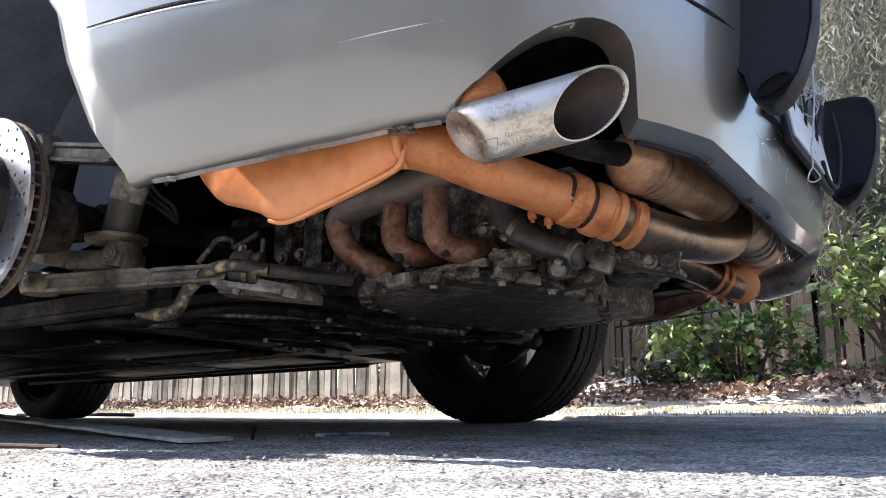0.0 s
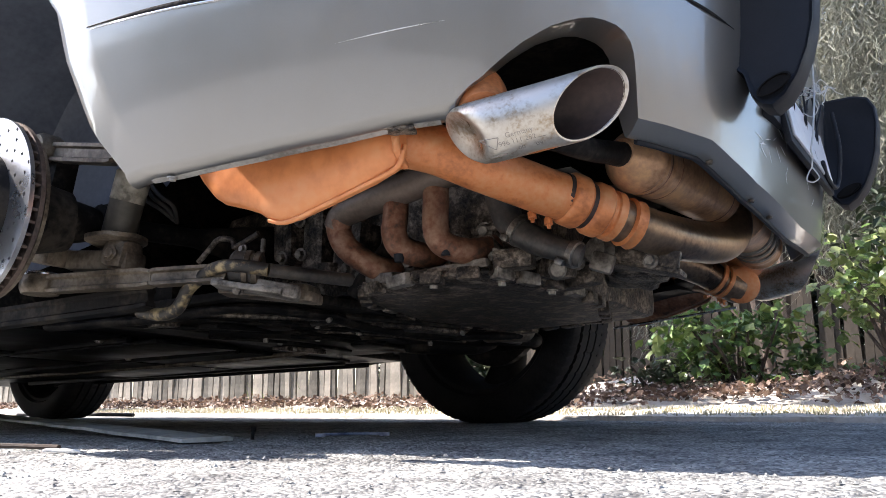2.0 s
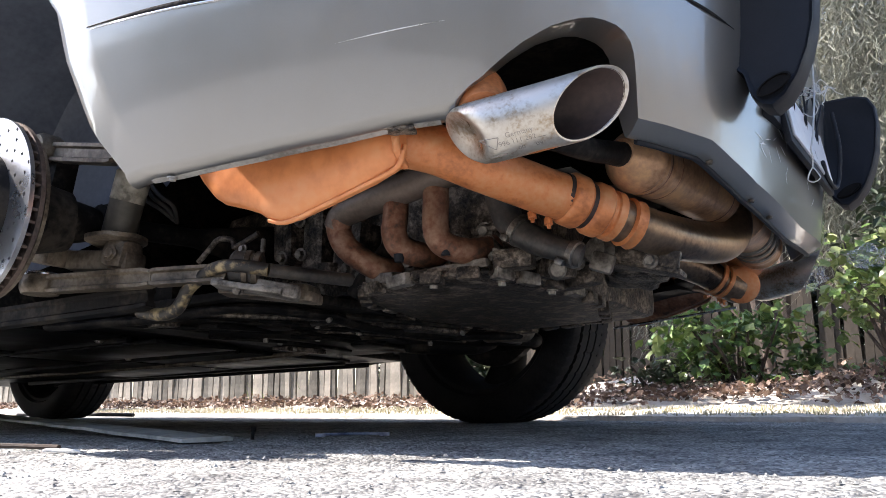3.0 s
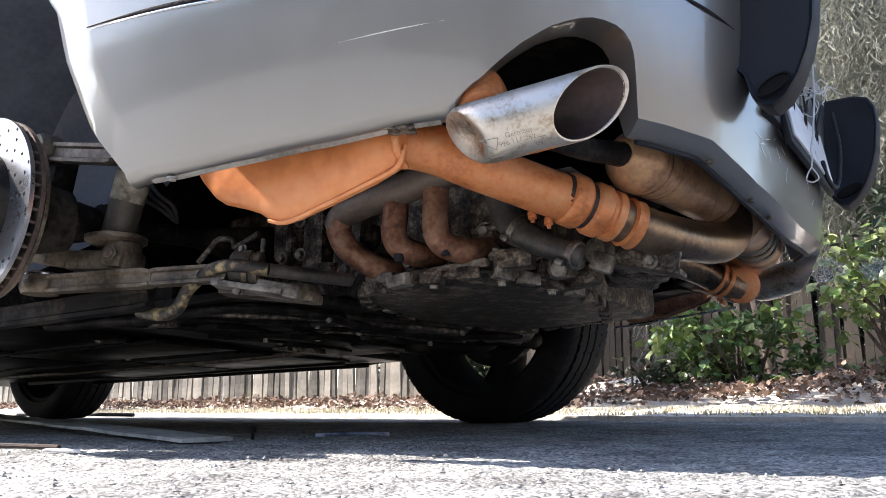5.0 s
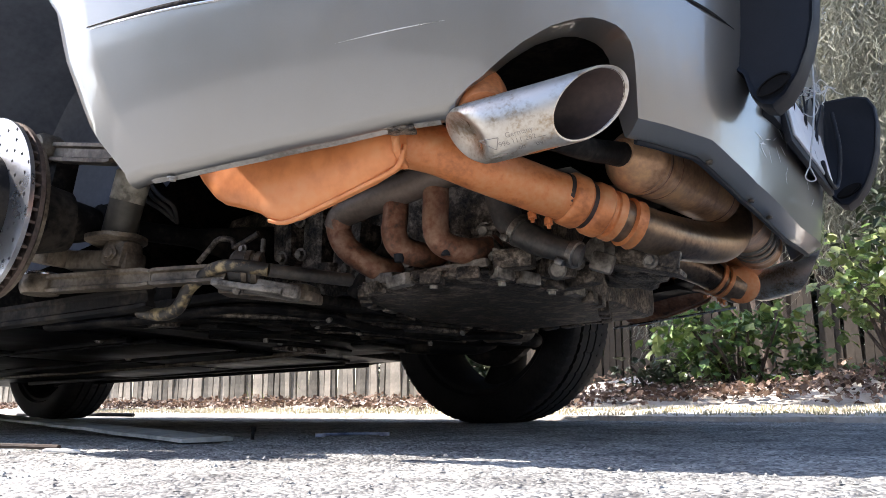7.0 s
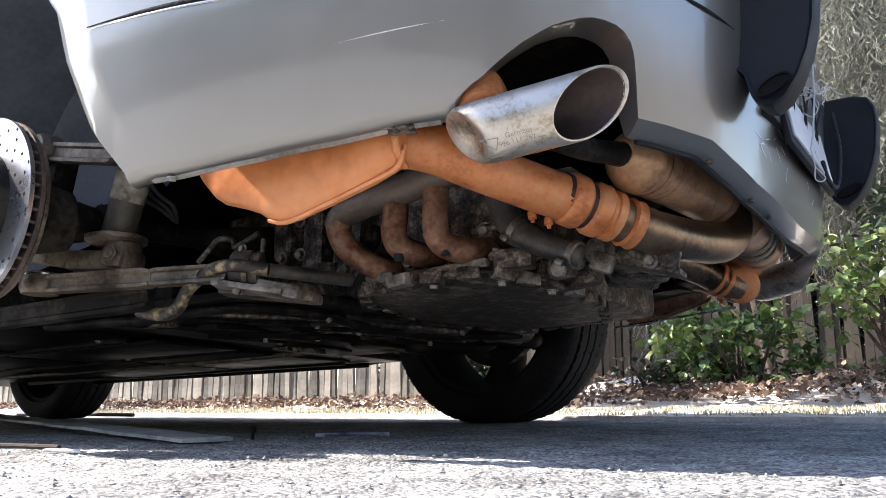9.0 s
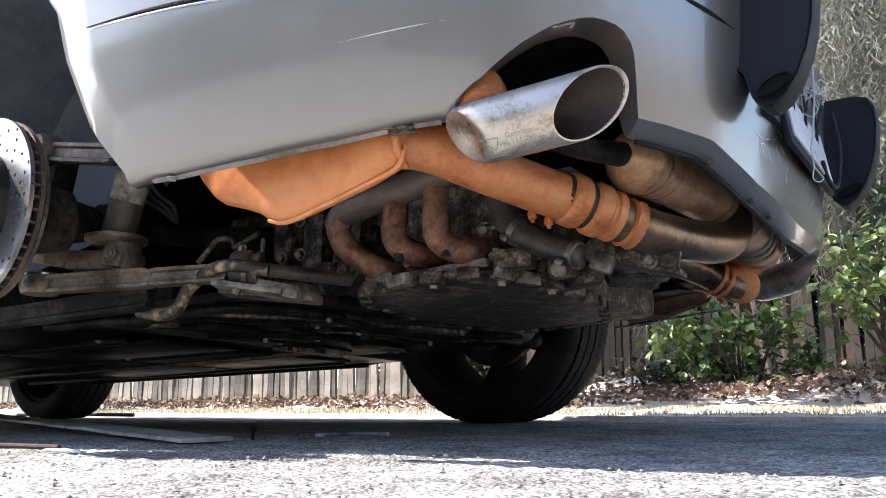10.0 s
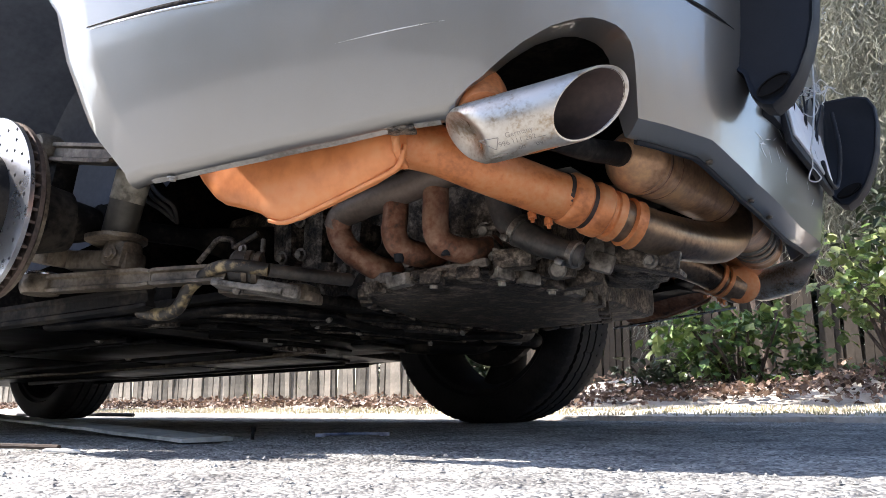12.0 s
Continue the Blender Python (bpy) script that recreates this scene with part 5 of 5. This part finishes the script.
def wrench():
    bm = bmesh.new()
    tube(bm, [(-0.052, 0, 0.006), (0, 0, 0.0065), (0.052, 0, 0.006)], [0.0042, 0.0038, 0.0042], 10, 6, flat=0.7)
    for x, op in ((0.06, True), (-0.06, False)):
        pts = []
        for k in range(20):
            a = 2 * math.pi * k / 20
            pts.append((x + 0.010 * math.cos(a), 0.008 * math.sin(a)))
        loops = [[Vector((px, py, z)) for px, py in pts] for z in (0.002, 0.008)]
        rings(bm, loops)
    return bm


b = part("wrench", wrench(), WRENCH, None, m=pose(0.235, -0.175, 0.0, 0, 0, 43))
tagged(b, "blue-tinted steel spanner lying on the road under the car", "wrench")
b = bmesh.new()
stepped(b, (0, 0, 0), (0.002, 0, 0.022), [(0, 0.0035), (0.6, 0.003), (0.65, 0.005), (1, 0.005)], 8)
tagged(part("wheel_bolt", b, GRIME, None, m=pose(0.115, -0.316, 0.0)), "dark wheel bolt standing on the road", "bolt")
b = bmesh.new()
tube(b, [(-0.04, 0.004, 0.002), (-0.02, 0, 0.003), (0.02, -0.003, 0.003), (0.04, 0, 0.002)], [0.002, 0.003, 0.003, 0.002], 8, 4)
tagged(part("twig", bumpy(b, 0.001, 60), STRING, None, m=pose(0.15, -0.705, 0.0, 0, 0, 10)), "pale broken twig on the asphalt", "twig")
b = bmesh.new()
tube(b, [(-0.09, 0, 0.004), (0, 0.004, 0.005), (0.10, 0, 0.004)], 0.004, 8, 4)
tagged(part("dark_twig", bumpy(b, 0.001, 60), BARK, None, m=pose(-0.02, -0.69, 0.0, 0, 0, 14)), "thin dark twig on the asphalt", "twig")
b = bmesh.new()
tube(b, [(-0.45, 0, 0.014), (0.0, 0.01, 0.016), (0.45, 0, 0.012)], 0.009, 10, 4)
tagged(part("jack_handle", b, BLACK, None, m=pose(-2.55, 0.93, 0.0, 0, 0, 4)), "black steel jack handle by the front wheel", "jack handle")
for x in (-3.72, -3.55):
    b = bmesh.new()
    block(b, (0, 0, 0.4), (0.10, 0.10, 0.8), bevel=0.008)
    block(b, (0, 0, 0.82), (0.13, 0.13, 0.03), bevel=0.006)
    tagged(part("white_post", b, PLATE, None, m=pose(x, 1.35, 0.0)), "white painted wooden post on the verge", "post")
# grit: loose stones near the lens
r = random.Random(12)
bm = bmesh.new()
for k in range(900):
    x, y = r.uniform(0.0, 1.4), r.uniform(-1.15, -0.3)
    s = r.choice((0.0015, 0.002, 0.0025, 0.0035)) * r.uniform(0.7, 1.3)
    q = Vector((x, y, -0.001 + s * 0.3))
    pts = [bm.verts.new(q + Vector((s * math.cos(a) * r.uniform(0.7, 1.2), s * math.sin(a) * r.uniform(0.7, 1.2), 0))) for a in (0.3, 1.4, 2.3, 3.5, 4.6, 5.5)]
    top = bm.verts.new(q + Vector((r.uniform(-0.3, 0.3) * s, 0, s * r.uniform(0.5, 0.9))))
    for i in range(6):
        bm.faces.new((pts[i], pts[(i + 1) % 6], top))
tagged(part("grit", bm, ASPHALT, None, smooth=False), "loose grey grit on the asphalt", "grit", kind="stuff")

# ---- loose twine at the plate ----
KNOT = Vector((1.075, -0.050, 0.505))


def twine(seed, n, size):
    rr = random.Random(seed)
    bm = bmesh.new()
    for k in range(n):
        q = Vector((0, rr.uniform(-0.006, 0.012), -0.035 - 0.03 * rr.random()))
        pts = [q.copy()]
        for j in range(6):
            q = q + (Vector((rr.uniform(-1, 1), rr.uniform(-1, 1), rr.uniform(-1, 0.85))) + Vector((0, 0.35 * (k % 3 > 0), -0.15))) * size
            pts.append(q.copy())
        tube(bm, pts, 0.0008, 5, 4)
    return bm


def hanging_twine():
    """A loose end with a loop at its tip, hanging from its knot."""
    bm = bmesh.new()
    tube(bm, [(0, 0, 0), (0.001, 0.001, -0.012), (0.0, 0.0, -0.026)], 0.0011, 6, 5)
    tube(bm, [(0.0, 0.0, -0.026), (-0.005, -0.003, -0.036), (-0.007, -0.004, -0.046), (0.001, -0.004, -0.050), (0.009, -0.003, -0.045), (0.006, -0.001, -0.036), (0.0, 0.0, -0.026)], 0.001, 6, 5)
    return bm


def tangle_run():
    bm = bmesh.new()
    tube(bm, [(-0.01, 0.004, 0.06), (0, 0.002, 0.02), (0, -0.004, -0.05), (0, -0.030, -0.10), (0, -0.065, -0.15), (0, -0.09, -0.178)], 0.0013, 6, 5)
    return bm


string_tangle = tagged(new("twine_tangle"), "pale frayed twine knotted over the licence plate", "string")
string_tangle.matrix_world = CAR_POSE @ Matrix.Translation(KNOT)
part("knot", twine(3, 11, 0.0105), STRING, string_tangle)
part("long_strand", tangle_run(), STRING, string_tangle)
SWING = CAR_POSE @ Matrix.Translation(KNOT + Vector((0, -0.09, -0.178)))
loose_end = tagged(part("loose_twine", hanging_twine(), STRING, None), "loose looped end of pale twine swaying under the plate", "string")
loose_end.matrix_world = SWING


# ---- exhaust smoke: small wisps blown from the far tail pipe ----
def wisp_mesh(seed):
    rr = random.Random(seed)
    bm = bmesh.new()
    bmesh.ops.create_icosphere(bm, subdivisions=3, radius=0.026)
    for v in bm.verts:
        q = v.co.normalized()
        v.co += q * 0.014 * noise.noise(q * 2.2 + Vector((seed, 0, 0))) + q * 0.006 * noise.noise(q * 5 + Vector((0, seed, 0)))
        v.co.x *= 1.5
    return bm


MOUTH = CAR_POSE @ Vector((0.85, 0.602, 0.270))
PUFFS = []
for k, start in enumerate((2.5, 2.8, 3.2, 3.6, 3.95, 4.2, 4.45, 4.7, 5.0, 5.35, 5.6)):
    puff = tagged(part("smoke_wisp", wisp_mesh(k + 1), SMOKE, None), "thin whitish wisp of exhaust smoke", "smoke", group="exhaust smoke")
    puff.matrix_world = Matrix.Translation(MOUTH)
    PUFFS.append((puff, start, k))


# ---- plants ----
def leaf_cloud(name, spots, size, material, seed, drop=0.35, lobes=True):
    """Folded leaves with a pointed outline at the given places."""
    r = np.random.RandomState(seed)
    verts, faces = [], []
    shape = [(0, 0, 0), (0.30, 0.30, 0.05), (0.62, 0.42, 0.02), (0.72, 0.22, 0.03), (1.0, 0.0, -0.12), (0.72, -0.22, 0.03), (0.62, -0.42, 0.02), (0.30, -0.30, 0.05), (0.5, 0, -0.04)]
    if not lobes:
        shape = [(0, 0, 0), (0.25, 0.16, 0.04), (0.55, 0.20, 0.03), (0.8, 0.12, 0), (1.0, 0.0, -0.1), (0.8, -0.12, 0), (0.55, -0.20, 0.03), (0.25, -0.16, 0.04), (0.5, 0, -0.04)]
    shape = np.array(shape)
    for q in spots:
        s = size * r.uniform(0.55, 1.25)
        m = np.array(Euler((r.normal(0, 0.6), r.normal(drop, 0.5), r.uniform(0, 6.28))).to_matrix())
        base = len(verts)
        verts += (shape * s @ m.T + np.array(q)).tolist()
        for i in range(8):
            faces.append((base + i, base + (i + 1) % 8, base + 8))
    me = bpy.data.meshes.new(name)
    me.from_pydata(verts, [], faces)
    me.materials.append(material)
    return me


def clumps(r, centres, each):
    """Places scattered over the outsides of uneven clumps."""
    out = []
    for x, y, z, s in centres:
        for k in range(int(each * s * s * 60) + 6):
            d = Vector((r.gauss(0, 1), r.gauss(0, 1), r.gauss(0, 0.8))).normalized() * s * r.uniform(0.45, 1.08)
            out.append((x + d.x, y + d.y, max(z + d.z, 0.05)))
    return out


def shrub(label, foot, stems, centres, each, size, material, seed, lobes=True):
    r = random.Random(seed)
    top = tagged(new("shrub"), label, "shrub")
    top.matrix_world = pose(*foot)
    f = Vector(foot)
    bm = bmesh.new()
    for x, y, z, s in centres[:stems]:
        q = Vector((x, y, z)) - f
        b0 = Vector((r.uniform(-0.05, 0.05), r.uniform(-0.05, 0.05), 0))
        tube(bm, [b0, b0.lerp(q, 0.4) + Vector((r.uniform(-0.04, 0.04), r.uniform(-0.04, 0.04), 0.03)), q], [0.010, 0.007, 0.003], 7, 4)
    part("stem", bm, BARK, top)
    spots = [(x - f.x, y - f.y, z - f.z) for x, y, z in clumps(r, centres, each)]
    link("crown", leaf_cloud("crown", spots, size, material, seed, 0.3, lobes), top, smooth=False)


r = random.Random(21)
low = [(r.uniform(0.14, 0.70), r.uniform(1.80, 2.05), 0.12 + r.uniform(0.02, 0.24), r.uniform(0.07, 0.12)) for k in range(26)]
shrub("green broad-leaved shrub over dry leaves", (0.42, 1.95, 0.05), 12, low, 40, 0.050, LEAF, 31)
ground_ivy = [(r.uniform(-0.02, 0.22), r.uniform(1.75, 2.0), 0.08 + r.uniform(0.0, 0.12), r.uniform(0.05, 0.09)) for k in range(12)]
shrub("low blue-green creeper at the fence foot", (0.08, 1.88, 0.05), 5, ground_ivy, 45, 0.040, LEAF_SHADED, 32)
tall = [(r.uniform(0.80, 1.25), r.uniform(1.55, 1.85), r.uniform(0.30, 0.62), r.uniform(0.06, 0.11)) for k in range(26)]
shrub("sunlit glossy-leaved bush beside the road", (1.02, 1.75, 0.05), 12, tall, 40, 0.048, LEAF_BRIGHT, 33, True)
mid = [(r.uniform(0.84, 1.3), r.uniform(1.9, 2.2), r.uniform(0.60, 1.0), r.uniform(0.07, 0.13)) for k in range(16)]
shrub("bush under hanging moss, shade put into its leaf colour", (1.05, 2.1, 0.05), 8, mid, 40, 0.055, LEAF_SHADED, 34, False)
sap = [(r.uniform(0.72, 1.3), r.uniform(1.8, 2.2), r.uniform(0.08, 0.2), r.uniform(0.05, 0.08)) for k in range(6)]
shrub("small saplings in the dry leaves", (0.98, 2.0, 0.05), 6, sap, 30, 0.042, LEAF, 35)

# unseen oak crown with gaps, placed to shade the fence
crown = [(r.uniform(-4.3, 1.2), r.uniform(2.3, 5.6), r.uniform(3.3, 4.6), r.uniform(0.3, 0.6)) for k in range(60)]
# extra clumps put where their shade falls on the leaf litter
crown += [(r.uniform(-3.7, -2.2), r.uniform(0.15, 1.15), r.uniform(3.3, 3.9), r.uniform(0.18, 0.32)) for k in range(10)]
oak = tagged(new("oak_tree"), "unseen spreading oak placed to shade fence and litter, hung with moss", "tree")
oak.matrix_world = pose(-0.6, 4.9, 0.05)
bm = bmesh.new()
tube(bm, [(0, 0, 0), (0.05, 0.02, 1.2), (-0.1, 0, 2.4), (-0.2, 0, 3.4)], [0.24, 0.18, 0.16, 0.10], 16, 6)
part("trunk", bumpy(bm, 0.02, 6), BARK, oak)
for k in [0, 1, 2, 3, 4, 5, 6, 60, 63, 66, 68]:
    bm = bmesh.new()
    q = Vector(crown[k][:3]) - Vector((-0.6, 4.9, 0.05))
    tube(bm, [(-0.1, 0, 2.4), Vector((-0.1, 0, 2.5)).lerp(q, 0.5) + Vector((0, 0, 0.25)), q], [0.09, 0.06, 0.02], 9, 5)
    part("limb", bumpy(bm, 0.01, 8), BARK, oak)
spots = [(x + 0.6, y - 4.9, z - 0.05) for x, y, z in clumps(r, crown, 11)]
link("crown", leaf_cloud("crown", spots, 0.20, LEAF_SHADED, 42, 0.3, False), oak, smooth=False)

# thicket behind, too many leaves to count
spots = []
for k in range(22000):
    x, y = r.uniform(-4.0, 4.0), r.uniform(4.7, 6.2)
    if k >= 15000:
        spots.append((x, y, r.uniform(0, 1.6)))
        continue
    spots.append((x, y, abs(r.gauss(0, 1.6)) if r.random() < 0.5 else r.uniform(0, 3.6)))
tagged(link("thicket", leaf_cloud("thicket", spots, 0.17, LEAF_SHADED, 41, 0.3, False), smooth=False), "dark tangled thicket behind the verge", "thicket", kind="stuff")
for k in range(9):
    bm = bmesh.new()
    x = 0.2 + k * 0.30 + r.uniform(-0.1, 0.1)
    tube(bm, [(0, 0, 0), (r.uniform(-0.1, 0.1), 0, 0.7), (r.uniform(-0.3, 0.3), 0.1, 1.5), (r.uniform(-0.5, 0.5), 0.1, 2.4)], [0.026, 0.02, 0.015, 0.008], 9, 5)
    tube(bm, [(0, 0, 0.6), (r.uniform(0.2, 0.5), 0, 1.1), (r.uniform(0.4, 0.9), 0, 1.5)], [0.012, 0.009, 0.004], 7, 4)
    tube(bm, [(0, 0, 0.3), (-r.uniform(0.2, 0.5), 0, 0.7), (-r.uniform(0.4, 0.8), 0, 1.0)], [0.012, 0.008, 0.004], 7, 4)
    tagged(part("small_tree", bumpy(bm, 0.005, 12), BARK, None, m=pose(x, r.uniform(2.5, 3.4), 0.06)), "thin bare branching trunk in the thicket", "tree")


def moss(name, places, seed, label):
    """Curtains of fine curling strands."""
    q = np.random.RandomState(seed)
    verts, faces = [], []
    for x, y, z, length in places:
        p = np.array([x, y, z])
        d = np.array([q.normal(0, 0.4), q.normal(0, 0.4), -1.0])
        w = q.uniform(0.0009, 0.0019)
        n = 9
        for k in range(n + 1):
            a = q.uniform(0, 6.28)
            side = np.array([math.cos(a), math.sin(a), 0.3]) * w
            verts += [(p - side).tolist(), (p + side).tolist()]
            if k:
                i = len(verts)
                faces.append((i - 4, i - 3, i - 1, i - 2))
            d = d * 0.55 + np.array([q.normal(0, 0.7), q.normal(0, 0.7), -0.45])
            p = p + d * length / n
    me = bpy.data.meshes.new(name)
    me.from_pydata(verts, [], faces)
    me.materials.append(MOSS)
    return tagged(link(name, me, smooth=False), label, "moss", kind="stuff")


places = []
for k in range(150):
    cx, cy, cz = r.uniform(0.55, 1.6), r.uniform(2.4, 2.9), r.uniform(0.9, 2.1)
    for j in range(110):
        places.append((cx + r.gauss(0, 0.06), cy + r.gauss(0, 0.06), cz + r.gauss(0, 0.10), r.uniform(0.12, 0.34)))
moss("hanging_moss", places, 51, "grey-green strands of moss hanging from branches")
places = []
for k in range(8):
    cx, cy, cz = r.uniform(-0.02, 0.12), r.uniform(2.1, 2.3), r.uniform(0.25, 0.48)
    for j in range(45):
        places.append((cx + r.gauss(0, 0.02), cy + r.gauss(0, 0.03), cz + r.gauss(0, 0.04), r.uniform(0.06, 0.16)))
moss("moss_tuft", places, 52, "grey moss tuft hanging by the fence")

# dry leaves and grass of the verge
spots = []
for k in range(15000):
    x = r.uniform(-5.5, 3.0)
    e = road_edge(x)
    y = e + (0.42 + abs(r.gauss(0, 0.4)) if x > 0 else 0.25 + abs(r.gauss(0, 0.5)))
    if x < -0.2 and r.random() < 0.35:
        continue
    heap = 0.05 * max(0, noise.noise(Vector((x * 1.7, y * 1.7, 3)))) + (0.15 if x > -0.3 else 0.06) * min(max((y - e - 0.4), 0), 1)
    spots.append((x, y, 0.035 + heap + r.uniform(0, 0.03)))
tagged(link("leaf_litter", leaf_cloud("leaf_litter", spots, 0.026, DRY, 61, 0.0, True), smooth=False), "brown and pinkish dry leaf litter on the verge", "leaf litter", kind="stuff")


def blades(name, n, where, height, material, seed, label):
    q = np.random.RandomState(seed)
    verts, faces = [], []
    for k in range(n):
        x, y, z = where(q)
        h, a, b = height * q.uniform(0.5, 1.4), q.uniform(0, 6.28), q.uniform(0, 6.28)
        w = 0.0022
        dx, dy = math.cos(a) * w, math.sin(a) * w
        lx, ly = math.cos(b) * h * 0.5, math.sin(b) * h * 0.5
        i = len(verts)
        verts += [(x - dx, y - dy, z), (x + dx, y + dy, z), (x + lx * 0.35 - dx * 0.7, y + ly * 0.35 - dy * 0.7, z + h * 0.6), (x + lx * 0.35 + dx * 0.7, y + ly * 0.35 + dy * 0.7, z + h * 0.6), (x + lx, y + ly, z + h)]
        faces += [(i, i + 1, i + 3, i + 2), (i + 2, i + 3, i + 4)]
    me = bpy.data.meshes.new(name)
    me.from_pydata(verts, [], faces)
    me.materials.append(material)
    return tagged(link(name, me, smooth=False), label, "grass", kind="stuff")


def on_verge(q):
    x = q.uniform(-3.5, 2.2)
    s = abs(q.normal(0.10, 0.26)) + 0.03 * q.rand() + 0.10 * max(0.0, noise.noise(Vector((x * 3.1, 0, 7))))
    return x, road_edge(x) + s, 0.012 + 0.02 * min(s / 0.4, 1)


blades("dry_grass", 11000, on_verge, 0.011, STRAW, 71, "short sun-bleached dry grass along the road edge")


def at_fence(q):
    x = q.uniform(-2.6, -0.4)
    return x, 2.05 + abs(q.normal(0, 0.15)), 0.06


blades("green_grass", 900, at_fence, 0.10, LEAF_BRIGHT, 72, "green grass tufts at the fence foot")

# unseen added woods across the road, behind the eye: tall and open, sunlit from ahead of the car
# added only so the paint mirrors something warm
spots = []
for k in range(17000):
    a = r.uniform(-2.75, 0.75)
    x, y = r.uniform(15, 19) * 1.3 * math.cos(a), r.uniform(14, 18) * math.sin(a)
    tall = 4.0 if a > -1.75 else 1.8
    spots.append((x, y, abs(r.gauss(0, 1)) * 0.8 + tall * r.random() ** 1.3 + 0.6 * noise.noise(Vector((x * 0.2, 0, 0)))))
tagged(link("far_woods", leaf_cloud("far_woods", spots, 0.75, WOODS, 81, 0.2, False), smooth=False), "unseen brown and grey-green woods across the road, added for reflections", "woods", kind="stuff")


def motions():
    """The loose twine sways; wisps of smoke leave the far tail pipe and drift off behind the car."""
    sway = [(0, 0, 0), (0.5, 2, 20), (1.0, -2, -5), (1.5, 3, 10), (2.0, -2, 0), (2.5, -3, 15), (3.0, 0, 0), (4.0, -4, 20), (5.0, -3, 5), (5.5, -10, 10), (6.0, -4, 50), (6.5, 0, 10), (7.0, -10, 40), (8.0, 0, 10), (9.0, 9, 40), (9.5, 1, 60), (10.0, 5, 40), (10.5, 12, 65), (11.0, 4, 40), (11.5, 2, 50), (12.0, 0, 20)]
    walk(loose_end, [(t, SWING @ pose(0, 0, 0, 0, -a, b)) for t, a, b in sway])
    for puff, start, k in PUFFS:
        side, rise = 0.05 * math.sin(k * 2.1), 0.03 + 0.03 * math.cos(k * 1.7)
        away = [(0, 0, 0), (start, 0, 0), (start + 0.35, 0.14, 20), (start + 0.9, 0.30, 45), (start + 2.2, 0.75, 80), (12.0, 3.2, 120)]
        rows = []
        for t, far, turn in away:
            f = min(far / 0.3, 3)
            rows.append((t, pose(MOUTH.x + far, MOUTH.y + side * f, MOUTH.z + rise * f, turn * 0.4, 0, turn)))
        walk(puff, rows)


motions()
